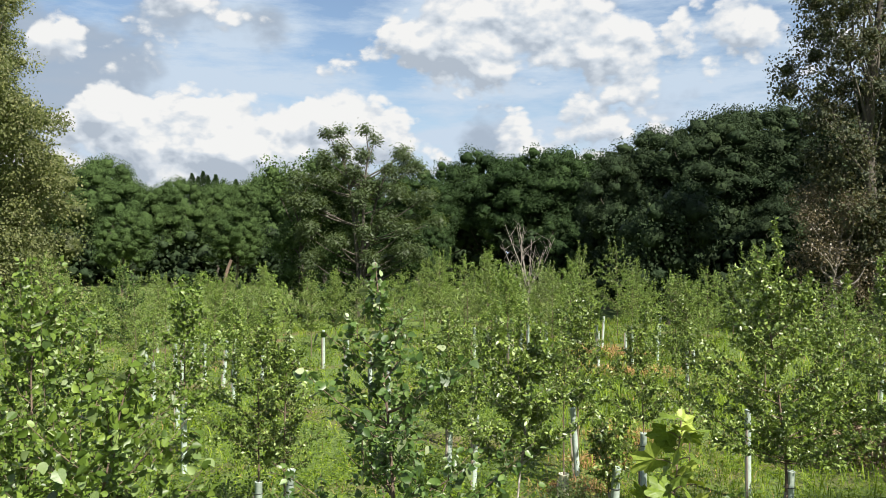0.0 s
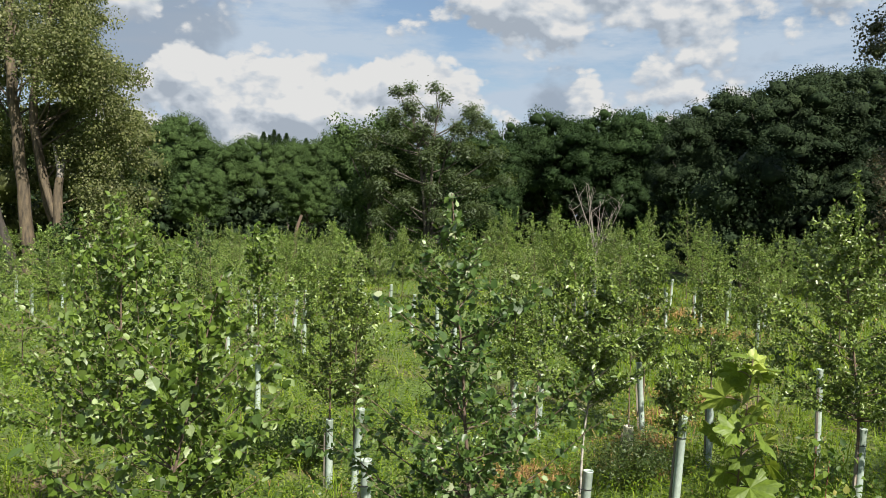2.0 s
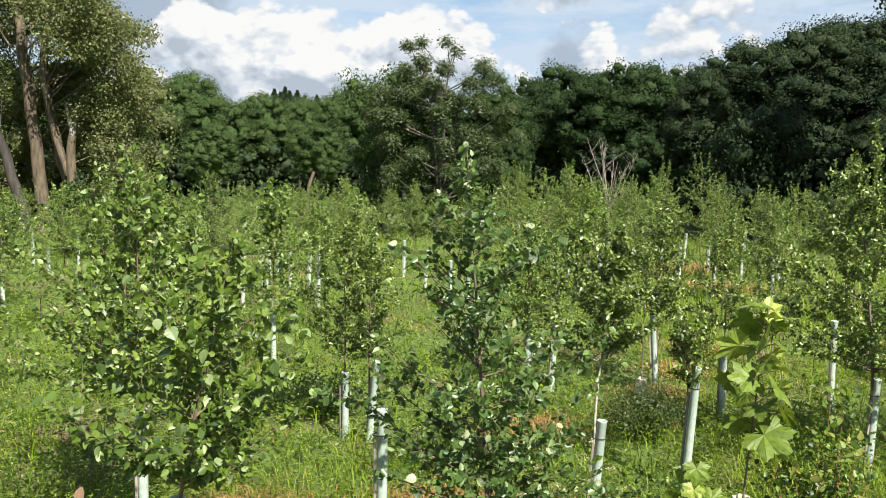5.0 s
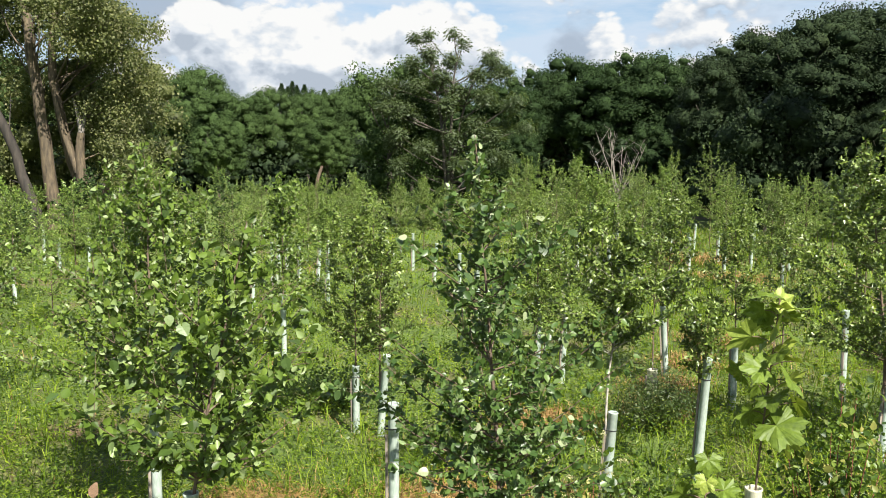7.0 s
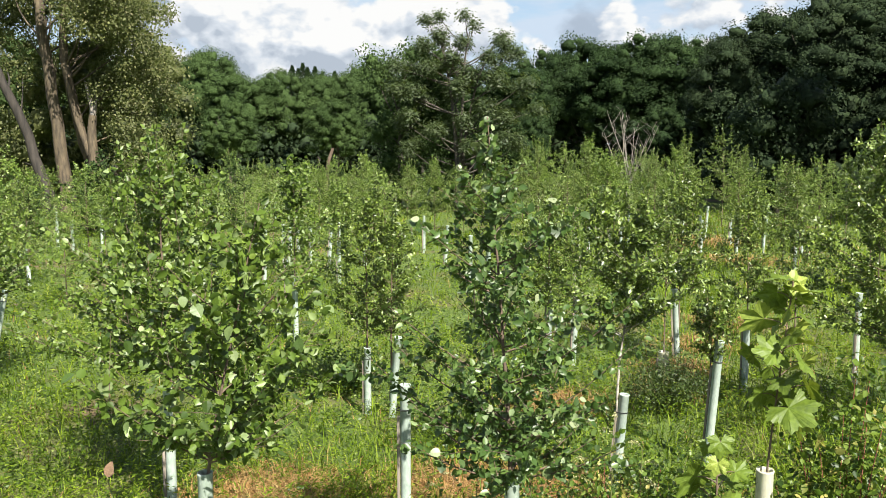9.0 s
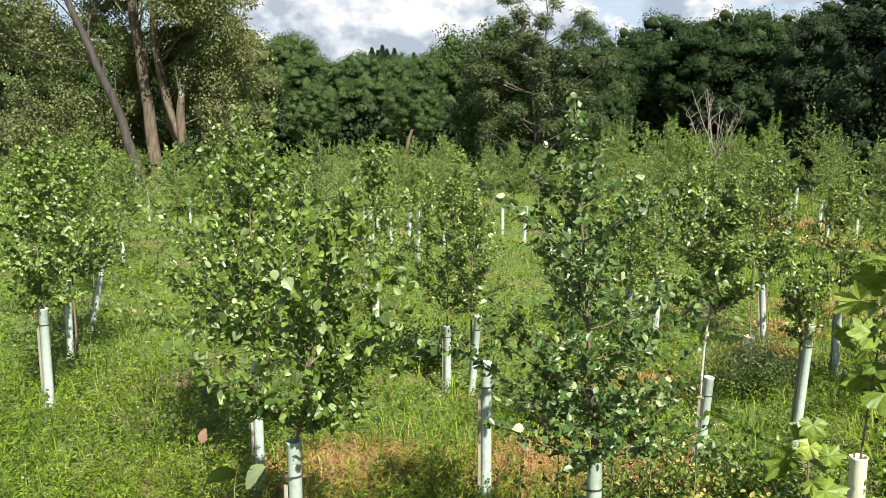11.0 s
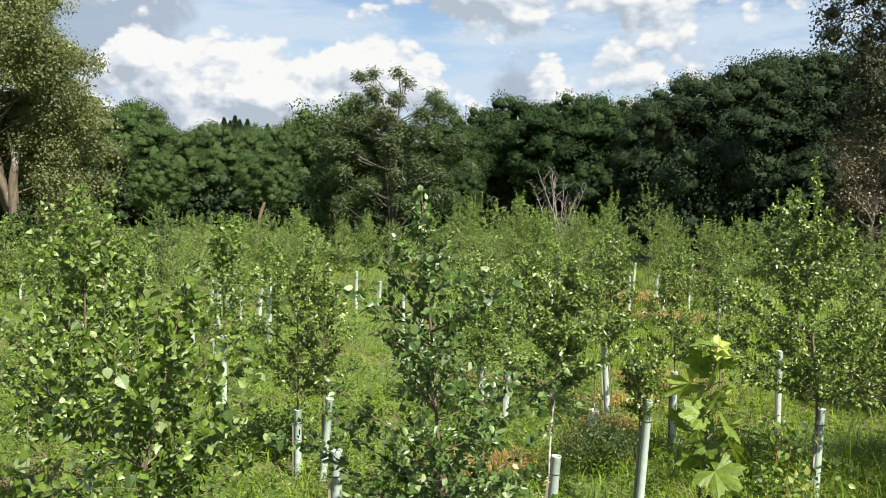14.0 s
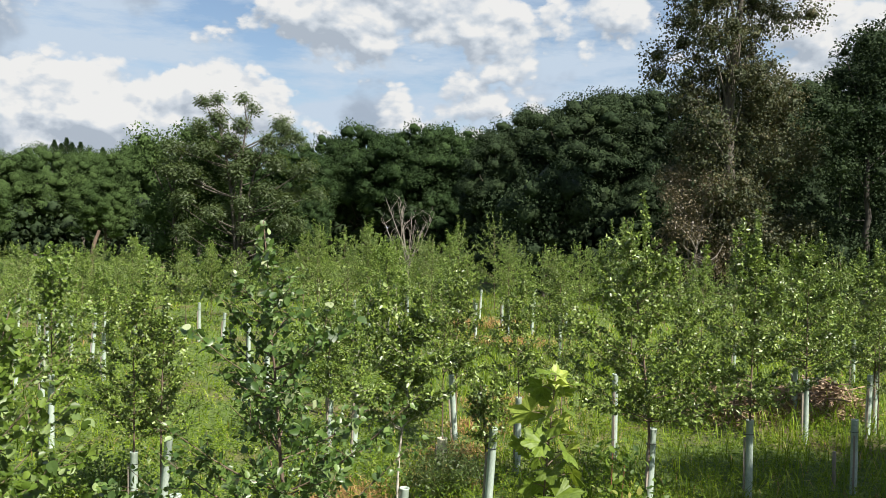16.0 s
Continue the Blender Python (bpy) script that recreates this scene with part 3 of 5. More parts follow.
# ---- old cottonwoods at the field's edge ----
def clump_leaves(rng, c, size, count, leaf, shape=DIAMOND, flat=0.85):
    pick = rng.choice(len(c), count, p=size ** 2 / np.sum(size ** 2))
    o = unit(rng.normal(size=(count, 3)))
    p = c[pick] + o * (size[pick] * rng.uniform(0.35, 1.12, count))[:, None] * [1, 1, flat]
    along = unit(o * 0.5 + rng.normal(size=(count, 3)) * 0.7 + [0, 0, -0.5])
    return leaf_mesh("crown", p, along, rng.normal(size=(count, 3)) * 0.8 + o * 0.8 + [0.1, -0.25, 0.3], leaf * rng.uniform(0.6, 1.35, count), shape)


def spline(points, n):
    """A smooth line through a few points."""
    p = np.asarray(points, float)
    t = np.linspace(0, 1, len(p))
    s = np.linspace(0, 1, n)
    line = np.column_stack([np.interp(s, t, p[:, a]) for a in range(3)])
    for _ in range(2):
        line[1:-1] = (line[:-2] + 2 * line[1:-1] + line[2:]) / 4
    return line


def old_tree(name, label, seed, trunk, r0, boxes, lumps, count, leaf, leaf_mat, bark_mat, lump=(0.8, 1.7), shape=DIAMOND, limb_r=0.06, limb_count=18, hearts=0.0):
    """A leaning trunk through given points, limbs into clumps that fill the given boxes, and leaves on the clumps."""
    rng = np.random.default_rng(seed)
    base = np.array([trunk[0][0], trunk[0][1], 0.0])
    root = new(name)
    line = spline(trunk, 16) - base
    line[1:-1] += rng.normal(0, 0.04, (14, 3))
    limbs = Limbs()
    flare = np.linspace(r0, r0 * 0.28, 16)
    flare[0] *= 1.35
    limbs.add(line, flare, 12)
    vols = np.array([np.prod([b[1] - b[0] for b in box]) for box in boxes])
    c, size = [], []
    for k in rng.choice(len(boxes), lumps, p=vols / vols.sum()):
        c.append([rng.uniform(*ax) for ax in boxes[k]])
        size.append(rng.uniform(*lump))
    c, size = np.array(c) - base, np.array(size)
    for k in range(min(limb_count, lumps)):
        target = c[k]
        z0 = np.clip(target[2] * 0.7, 2.5, line[-1, 2] * 0.95)
        s = np.array([np.interp(z0, line[:, 2], line[:, a]) for a in range(3)])
        bend = (s + target) / 2 + rng.normal(0, 0.35, 3) + [0, 0, -0.3]
        limbs.add(spline([s, bend, target], 7), np.linspace(limb_r, 0.02, 7), 6)
    attach("trunk", limbs.mesh("trunk"), bark_mat, root, smooth=True)
    me = clump_leaves(rng, c, size, count, leaf, shape)
    if hearts:
        me = join_meshes(me, clump_hearts(rng, c, size * hearts))
    attach("crown", me, leaf_mat, root)
    root.matrix_basis = pose(base[0], base[1], float(ground_z(base[0], base[1])) - 0.05)
    return tagged(root, label, "tree")


LEAFY = "old leaning cottonwood with furrowed tan bark and olive leaves"
old_tree("cottonwood_tree", LEAFY, 201, [(-19.8, 42.6, 0), (-20.1, 42.5, 4), (-20.6, 42.3, 9.8), (-20.9, 42.6, 14), (-21.3, 43, 18.5)], 0.37,
         [((-25.5, -18.5), (42.5, 47), (10.5, 20)), ((-23, -19), (44.5, 48), (6, 12)), ((-22.4, -19.6), (40.8, 42.4), (11.5, 19))], 210, 46000, 0.13, COTTONWOOD, BARK, lump=(0.55, 1.15), hearts=0.22)
old_tree("cottonwood_tree", "cottonwood with a grey-tan trunk and a tall olive crown", 202,
         [(-18.2, 43.2, 0), (-18.9, 43.0, 3), (-20.1, 42.8, 8.6), (-19.2, 43.6, 13), (-18.6, 44, 17)], 0.32,
         [((-18.2, -15.3), (41.8, 46.5), (3.4, 11.0)), ((-19.6, -17.4), (43, 47), (9, 19)), ((-19.4, -15.6), (38.8, 41.4), (8.8, 12.5))], 260, 62000, 0.125, COTTONWOOD, BARK, lump=(0.5, 1.05), hearts=0.22)
# this trunk's leaf shade is painted into its bark colour
old_tree("cottonwood_tree", "dark leaning cottonwood in shade at the edge of the wood", 203,
         [(-20.6, 42.4, 0), (-21.0, 42.1, 2.7), (-23.0, 41.0, 9.1), (-24.5, 40.6, 13)], 0.33,
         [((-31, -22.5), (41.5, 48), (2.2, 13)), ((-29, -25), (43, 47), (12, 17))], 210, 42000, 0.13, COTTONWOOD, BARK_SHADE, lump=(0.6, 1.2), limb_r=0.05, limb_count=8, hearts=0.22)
old_tree("understorey_tree", "leafy understorey tree in shade behind the cottonwoods", 204, [(-18.5, 48, 0), (-18.5, 48, 4), (-18.3, 48, 8)], 0.12,
         [((-24, -15.5), (46.5, 50), (0.8, 9))], 60, 12000, 0.16, COTTONWOOD, BARK_DARK, limb_r=0.03, limb_count=8, hearts=0.6)
old_tree("understorey_tree", "olive leafy thicket along the cottonwoods", 205, [(-27.5, 46, 0), (-27.5, 46, 2), (-27.6, 46, 4)], 0.12,
         [((-33, -22), (44.5, 48), (0.4, 5))], 60, 14000, 0.14, COTTONWOOD, BARK_DARK, limb_r=0.03, limb_count=8, hearts=0.6)
old_tree("understorey_tree", "yellow-green leafy bush under the cottonwoods", 206, [(-15.6, 42.5, 0), (-15.6, 42.5, 1.2), (-15.5, 42.6, 3)], 0.08,
         [((-17.2, -14.6), (41.5, 44), (0.6, 3.6))], 26, 5200, 0.14, COTTONWOOD, BARK_DARK, lump=(0.5, 0.9))


def snag(name, label, x, y, lines, mat, pale=None):
    """A dead tree: bare tapered limbs alone."""
    root = new(name)
    limbs = Limbs()
    bare = Limbs()
    for k, (pts, r0, r1) in enumerate(lines):
        line = spline(pts, 9)
        (bare if k in (1, 2) and pale else limbs).add(line, np.linspace(r0, r1, 9), 8)
    attach("trunk", limbs.mesh("trunk"), mat, root, smooth=True)
    if pale:
        attach("limb", bare.mesh("limb"), pale, root, "pale barkless limbs", smooth=True)
    root.matrix_basis = pose(x, y, float(ground_z(x, y)) - 0.05)
    return tagged(root, label, "dead tree")


snag("broken_tree", "broken dead trunk with a pale forked top", -18.3, 42.4,
     [([(0.1, 0, 0), (0.0, 0, 2.2), (-.1, 0, 4.2), (0.05, 0, 5.0)], 0.30, 0.20), ([(0.02, 0, 4.6), (0.0, .05, 5.4), (-.28, 0, 6.7)], 0.18, 0.05),
      ([(0.02, 0, 4.8), (0.22, 0, 5.6), (0.32, 0, 6.5)], 0.13, 0.04), ([(-.2, 0, 3.0), (-.9, 0, 5.2), (-1.2, 0, 6.9)], 0.18, 0.10)], BARK, BARE_WOOD)
snag("tree_stub", "short broken stub of a cottonwood trunk", -17.3, 43.0, [([(-.3, 0, 0), (-.2, 0, 1.0), (0, 0, 2.6)], 0.34, 0.26)], BARK)
snag("broken_tree", "reddish broken tree stem above the saplings", -6.1, 39.5, [([(0, 0, 0), (.05, 0, 2.5), (.36, 0, 3.35)], 0.10, 0.07)], TWIG)

rng = np.random.default_rng(31)
twigs = [([(0, 0, 0), (.05, 0, 1.6), (0, 0, 2.6)], 0.10, 0.07)]
for k in range(11):
    a, tilt, l = (1.2 if k % 2 else -1.2) + rng.normal(0, 0.3), rng.uniform(0.08, 0.85), rng.uniform(2.0, 3.4)
    s = np.array([0, 0, rng.uniform(1.7, 2.6)])
    tip = s + l * np.array([math.sin(tilt) * math.sin(a) * 0.6, 0.3 * rng.normal(), math.cos(tilt)])
    bend = (s + tip) / 2 + [0.12 * rng.normal(), 0, -0.15]
    twigs.append(([s, bend, tip], 0.032, 0.008))
    for _ in range(3):
        f = rng.uniform(0.4, 0.9)
        q = s + (tip - s) * f
        twigs.append(([q, q + [0.18 * rng.normal(), 0.1, 0.25], q + [0.34 * rng.normal(), 0.1, 0.6]], 0.012, 0.004))
twigs = [(p, a * 0.8, b * 0.8) for p, a, b in twigs]
snag("dead_tree", "bleached bare dead tree with thin upright branches", 7.3, 35.3, twigs, BARE_WOOD)


# ---- tall open tree in the middle: drooping compound leaves ----
def sumac_tree(x, y):
    rng = np.random.default_rng(41)
    root = new("sumac_tree")
    limbs = Limbs()
    stems = [[(0, 0, 0), (0, 0, 2.5), (-.3, 0, 6), (-.9, 0, 9.3)], [(.1, 0, 0.5), (.3, 0, 3.5), (1.0, .2, 7), (2.2, .2, 9.2)],
             [(0, 0, 1.0), (.2, -.3, 4.5), (.3, -.3, 7.5), (.6, -.2, 9.2)]]
    lines = []
    for k, s in enumerate(stems):
        lines.append(spline(s, 14))
        limbs.add(lines[-1], np.linspace(0.17 if k == 0 else 0.10, 0.025, 14), 8)
    # clumps of foliage: x, z, radius; each is repeated a little nearer and farther
    clumps = [(-1.25, 9.8, .42), (0.55, 9.75, .30), (-.75, 9.0, .5), (-1.7, 8.6, .45), (.35, 8.7, .42), (2.2, 8.8, .55), (2.7, 8.0, .65), (1.5, 8.0, .55), (-.4, 7.8, .6),
              (-1.7, 7.5, .65), (-2.9, 7.4, .55), (-3.1, 6.4, .6), (.7, 6.9, .65), (2.2, 6.8, .7), (3.3, 6.5, .6), (3.6, 5.3, .55), (-1.9, 6.1, .7), (-.5, 6.2, .65), (1.4, 5.5, .7),
              (2.6, 4.9, .65), (-2.6, 4.8, .6), (.3, 4.8, .65), (-1.2, 4.4, .65), (2.0, 3.7, .6), (-2.2, 3.4, .55), (.8, 3.3, .55), (3.0, 3.6, .5)]
    base, along, face, size = [], [], [], []
    for cx, cz, cr in clumps:
        for depth in (-0.8, 0.7):
            c = np.array([cx + rng.normal(0, 0.25), depth * rng.uniform(0.6, 1.1) * (1.0 if cz < 8.8 else 0.3), cz + rng.normal(0, 0.12)])
            line = lines[rng.integers(3)]
            q = line[np.argmin(np.abs(line[:, 2] - max(1.2, c[2] - 1.4)))]
            limbs.add(spline([q, (q + c) / 2 + [0, 0, -.2], c], 7), np.linspace(0.045, 0.01, 7), 5)
            for _ in range(int((24 if cz > 8.4 else 28) * cr / 0.6)):
                o = unit(rng.normal(size=3) + [0, 0, 0.4])
                tip = c + o * cr * rng.uniform(0.3, 1.0) * [1, 1, 0.75]
                for turn in range(24):
                    a = turn * 0.7392 + rng.uniform(-.3, .3)
                    out = np.array([math.cos(a), math.sin(a), rng.uniform(-0.5, 0.25)])
                    base.append(tip + out * rng.uniform(0.02, 0.30) + [0, 0, rng.normal(0, 0.13)])
                    along.append(out + [0, 0, -0.3])
                    face.append(o * 0.6 + rng.normal(0, 0.25, 3) + [0, 0, 0.7])
                    size.append(rng.uniform(0.11, 0.20))
    attach("trunk", limbs.mesh("trunk"), BARK_DARK, root, smooth=True)
    attach("crown", leaf_mesh("crown", np.array(base), np.array(along), np.array(face), np.array(size), LANCE * [1, 1.3, 1]), SUMAC, root)
    root.matrix_basis = put(x, y)
    tagged(root, "tall open tree with drooping compound leaves, sprigs at its top", "tree")


sumac_tree(0.15, 43.5)
old_tree("thicket_tree", "grey-green bushy tree beside the tall open tree", 211, [(-3.0, 46, 0), (-3, 46, 3), (-3, 46, 7)], 0.14,
         [((-4.6, 0.5), (45, 48), (2.0, 8.6))], 70, 17000, 0.14, WOOD_PALE, BARK_DARK, lump=(0.6, 1.1), hearts=0.4)
old_tree("thicket_tree", "low shaded bush under the tall open tree", 212, [(1.0, 45, 0), (1.0, 45, 1), (1.0, 45, 2.5)], 0.08,
         [((-3.2, 3.6), (43.5, 47), (0.5, 3.6))], 40, 11000, 0.12, WOOD_PALE, BARK_DARK, lump=(0.5, 1.0))
old_tree("russet_tree", "tall tree with sparse russet-green leaves and pale limbs", 221,
         [(22.0, 33.6, 0), (22.0, 33.6, 5), (21.6, 33.6, 10), (22.3, 33.6, 14), (22.6, 33.6, 18)], 0.28,
         [((18.9, 25.0), (31.8, 36), (9.5, 16.5)), ((20.0, 25.6), (32, 36), (3, 10.5)), ((19.8, 24.4), (32, 36), (16, 18.5))], 230, 62000, 0.12, RUSSET, BARK_DARK,
         lump=(0.55, 1.1), limb_r=0.07, limb_count=30, hearts=0.34)
old_tree("withered_tree", "small withered tree with sparse tan leaves", 222, [(19.8, 33.2, 0), (20.0, 33.2, 3), (20.6, 33.2, 6)], 0.10,
         [((18.6, 21.9), (32.4, 34.4), (1.2, 6.2))], 34, 11000, 0.085, WITHERED, BARE_WOOD, lump=(0.4, 0.9), limb_r=0.05, limb_count=26)
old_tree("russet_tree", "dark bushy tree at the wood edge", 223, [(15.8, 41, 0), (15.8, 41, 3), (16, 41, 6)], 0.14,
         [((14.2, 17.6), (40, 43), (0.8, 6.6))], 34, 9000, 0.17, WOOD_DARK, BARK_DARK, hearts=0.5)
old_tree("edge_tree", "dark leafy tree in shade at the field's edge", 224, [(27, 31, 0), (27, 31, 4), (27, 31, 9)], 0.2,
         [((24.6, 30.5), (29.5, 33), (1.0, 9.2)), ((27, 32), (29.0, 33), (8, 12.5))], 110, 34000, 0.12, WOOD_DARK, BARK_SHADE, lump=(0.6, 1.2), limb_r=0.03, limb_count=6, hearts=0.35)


# ---- planted saplings ----
def sapling(name, seed, height, spread, clear, leaf, leaves, branches, leaf_mat, shape=OVATE, cone=0.6, lean=(0, 0), bark=None, rising=1.0, spires=12, group="planted saplings", label="", fine=True, low=0.85, wild=0.8, big=None):
    """A young tree: whippy trunk, rising branches with side twigs, leaves along the twigs."""
    rng = np.random.default_rng(seed)
    root = new(name)
    limbs = Limbs()
    n = 14
    zs = np.linspace(0, height, n)
    free = np.clip((zs - 1.25) / (height - 1.25), 0, 1) ** 1.2
    bow = np.column_stack([lean[0] * free, lean[1] * free])
    bow += np.cumsum(rng.normal(0, 0.012, (n, 2)), axis=0) * free[:, None]
    spine = np.column_stack([bow, zs])
    r0 = 0.006 * height
    limbs.add(spine, np.linspace(r0, 0.003, n), 7)
    base, along = [], []

    def on_spine(z):
        return np.array([np.interp(z, zs, spine[:, 0]), np.interp(z, zs, spine[:, 1]), z])

    twig_lines = []
    for k in range(branches):
        v = ((k + rng.uniform(0, 0.9)) / branches) ** low
        u = v
        zt = clear + 0.12 + (height * 0.97 - clear - 0.12) * v
        env = 0.62 + 0.38 * min(1, v / 0.3) if v < 0.3 else max(1 - (v - 0.3) / 0.7, 0.0) ** cone
        l = spread * (env * rng.uniform(0.45, 1.25) + 0.04)
        a = k * 2.399 + rng.uniform(-.5, .5)
        rise = l * rng.uniform(0.6, 1.1) * rising
        s = on_spine(max(zt - rise, clear * 0.92 + 0.15 * v))
        tip = np.array([l * math.cos(a) + s[0], l * math.sin(a) + s[1], zt])
        d = (tip - s) / l
        bend = (s + tip) / 2 + [0, 0, -0.10 * l]
        line = spline([s, bend, tip], 6)
        limbs.add(line[::1 if fine else 2], np.linspace(r0 * 0.42 * (1 - 0.6 * u), 0.0018, 6 if fine else 3), 5 if fine else 3)
        twig_lines.append(line)
        for _ in range(4):
            q = line[rng.integers(1, 5)]
            o = rng.normal(0, 1, 3) * [0.85, 0.85, 0.3] + d * 0.7 + [0, 0, 0.08]
            o = o / np.linalg.norm(o) * l * rng.uniform(0.25, 0.5)
            tw = spline([q, q + o * 0.5 + [0, 0, 0.02], q + o], 4)
            if fine:
                limbs.add(tw, np.linspace(0.0028, 0.0012, 4), 3)
            twig_lines.append(tw)
    top = spine[-4:]
    twig_lines += [top] * 2
    for _ in range(spires):
        v, a = rng.uniform(0.5, 0.97), rng.uniform(0, 2 * np.pi)
        rad = spread * max(1 - (v - 0.3) / 0.7, 0.05) ** cone * rng.uniform(0.3, 0.85)
        q = np.array([rad * math.cos(a), rad * math.sin(a), clear + (height - clear) * v - 0.1])
        tw = spline([q, q + [0.04 * math.cos(a), 0.04 * math.sin(a), 0.2], q + [0.06 * math.cos(a), 0.06 * math.sin(a), rng.uniform(0.3, 0.58)]], 4)
        limbs.add(tw, np.linspace(0.003, 0.0012, 4), 3)
        twig_lines += [tw, tw]
    lens = np.array([np.linalg.norm(t[-1] - t[0]) for t in twig_lines]) + 0.012
    for k in rng.choice(len(twig_lines), leaves, p=lens / lens.sum()):
        t = twig_lines[k]
        f = rng.uniform(0.12, 1.0) * (len(t) - 1)
        i0 = min(int(f), len(t) - 2)
        q = t[i0] + (t[i0 + 1] - t[i0]) * (f - i0)
        d = unit(t[-1] - t[0])
        base.append(q + rng.normal(0, leaf * 0.35, 3))
        along.append(d * 0.5 + rng.normal(0, 0.7, 3) + [0, 0, -0.15])
    base, along = np.array(base), np.array(along)
    face = rng.normal(0, wild, (leaves, 3)) + [0.2, -0.25, 0.7]
    attach("trunk", limbs.mesh("trunk"), bark or TWIG, root, smooth=True)
    crown = attach("crown", leaf_mesh("crown", base, along, face, leaf * rng.uniform(0.55, 1.3, leaves), shape), leaf_mat, root)
    if big:
        blades_of, count, size = big
        for k in range(count):
            t = twig_lines[rng.choice(len(twig_lines), p=lens / lens.sum())]
            d = unit(t[-1] - t[0])
            q = t[0] + (t[-1] - t[0]) * rng.uniform(0.2, 1.05) + rng.normal(0, size * 0.3, 3)
            ob = new("leaf", blades_of[k % len(blades_of)])
            ob.parent = crown
            turn = math.atan2(d[1], d[0]) + rng.normal(0, 0.9)
            w = size * rng.uniform(0.6, 1.25)
            ob.matrix_basis = Matrix.Translation(q) @ Euler((rng.normal(0, 0.6), rng.uniform(-0.2, 1.25), turn)).to_matrix().to_4x4() @ Matrix.Diagonal((w, w, w, 1))
    return tagged(root, label, "sapling", group)


def poplar_blade(seed, mat):
    """One broad toothed leaf, folded along its midrib and curled at the tip; length 1."""
    rng = np.random.default_rng(seed)
    fold, curl, half = rng.uniform(0.08, 0.28), rng.uniform(0.05, 0.35), rng.uniform(0.36, 0.45)
    bm = bmesh.new()
    mids, edges = [], {1: [], -1: []}
    for k in range(9):
        f = k / 8
        wide = half * math.sin(math.pi * f ** 0.72) ** 0.8 if 0 < f < 1 else 0.0
        sag = -curl * f * f
        mids.append(bm.verts.new((f, 0, sag)))
        if wide:
            for side in (1, -1):
                tooth = wide * (1.06 if k % 2 else 0.95) * rng.uniform(0.96, 1.04)
                edges[side].append(bm.verts.new((f, side * tooth, sag + fold * tooth - 0.25 * tooth * tooth)))
    for side in (1, -1):
        rim = [mids[0]] + edges[side] + [mids[-1]]
        for k in range(8):
            quad = [mids[k], mids[k + 1], rim[k + 1], rim[k]]
            quad = list(dict.fromkeys(quad))
            bm.faces.new(quad if side > 0 else quad[::-1])
    bmesh.ops.create_cone(bm, cap_ends=False, segments=3, radius1=0.014, radius2=0.010, depth=0.5,
                          matrix=Matrix.Translation((-0.25, 0, 0)) @ Matrix.Rotation(math.pi / 2, 4, "Y"))
    me = bpy.data.meshes.new("leaf")
    bm.to_mesh(me)
    bm.free()
    me.materials.append(mat)
    return me


def tube_prototype(tie_heights=(1.18,), height=1.4, r=0.046, plastic=None):
    """A hollow plastic shelter with a rolled rim, tied to a square stake."""
    root = new("tree_tube")
    bm = bmesh.new()
    sides = 18
    prof = [(r, 0), (r, height - 0.02), (r + 0.004, height - 0.012), (r + 0.003, height), (r - 0.003, height), (r - 0.005, height - 0.02), (r - 0.005, 0.02)]
    rings = []
    for rad, z in prof:
        rings.append([bm.verts.new((rad * math.cos(2 * math.pi * k / sides), rad * math.sin(2 * math.pi * k / sides), z)) for k in range(sides)])
    for a, b in zip(rings, rings[1:]):
        for k in range(sides):
            bm.faces.new((a[k], a[(k + 1) % sides], b[(k + 1) % sides], b[k])).smooth = True
    shell = part("tube", bm, plastic or PLASTIC, root)
    bm = bmesh.new()
    bmesh.ops.create_cube(bm, size=1, matrix=Matrix.Translation((-r - 0.016, 0, height * 0.4)) @ Matrix.Diagonal((0.024, 0.026, height * 0.8, 1)))
    bmesh.ops.bevel(bm, geom=[e for e in bm.edges], offset=0.003, segments=1)
    part("stake", bm, STAKE, root, "weathered wooden stake")
    for z in tie_heights:
        bm = bmesh.new()
        ring = []
        for k in range(16):
            a = 2 * math.pi * k / 16
            cx = (r + 0.004) * math.cos(a) - (0.03 if math.cos(a) < -0.3 else 0)
            cy = (r + 0.004) * math.sin(a)
            ring.append([bm.verts.new((cx, cy, z - 0.006)), bm.verts.new((cx * 1.06, cy * 1.06, z - 0.004)),
                         bm.verts.new((cx * 1.06, cy * 1.06, z + 0.004)), bm.verts.new((cx, cy, z + 0.006))])
        for k in range(16):
            p, q = ring[k], ring[(k + 1) % 16]
            for e in range(4):
                bm.faces.new((p[e], q[e], q[(e + 1) % 4], p[(e + 1) % 4]))
        part("tie", bm, TIE, shell, "black cable tie")
    return tagged(root, "pale green-white plastic tree shelter tied to a stake", "tree tube", "tree shelters")


TUBE = tube_prototype()
late.append((TUBE, put(-0.47, 6.95, 8)))
tube_rng = np.random.default_rng(5)


def tube(x, y, lean_x=0.0, lean_y=0.0, s=1.0, turn=None, wide=1.0):
    turn = tube_rng.uniform(-50, 50) if turn is None else turn
    m = pose(x, y, float(ground_z(x, y)) - 0.03, lean_x, lean_y, turn) @ Matrix.Diagonal((wide, wide, s, 1))
    return copy_thing(TUBE, m)


def stand(ob, x, y, turn=0.0):
    ob.matrix_basis = put(x, y, turn)
    return ob


# the near saplings, each its own
POP = "young poplar with large grey-green leaves in a shelter"
BIR = "young birch with small bright green leaves in a shelter"
POPLAR_BLADES = [poplar_blade(280 + k, POPLAR_SINGLE) for k in range(6)]
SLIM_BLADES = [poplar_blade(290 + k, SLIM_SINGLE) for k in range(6)]
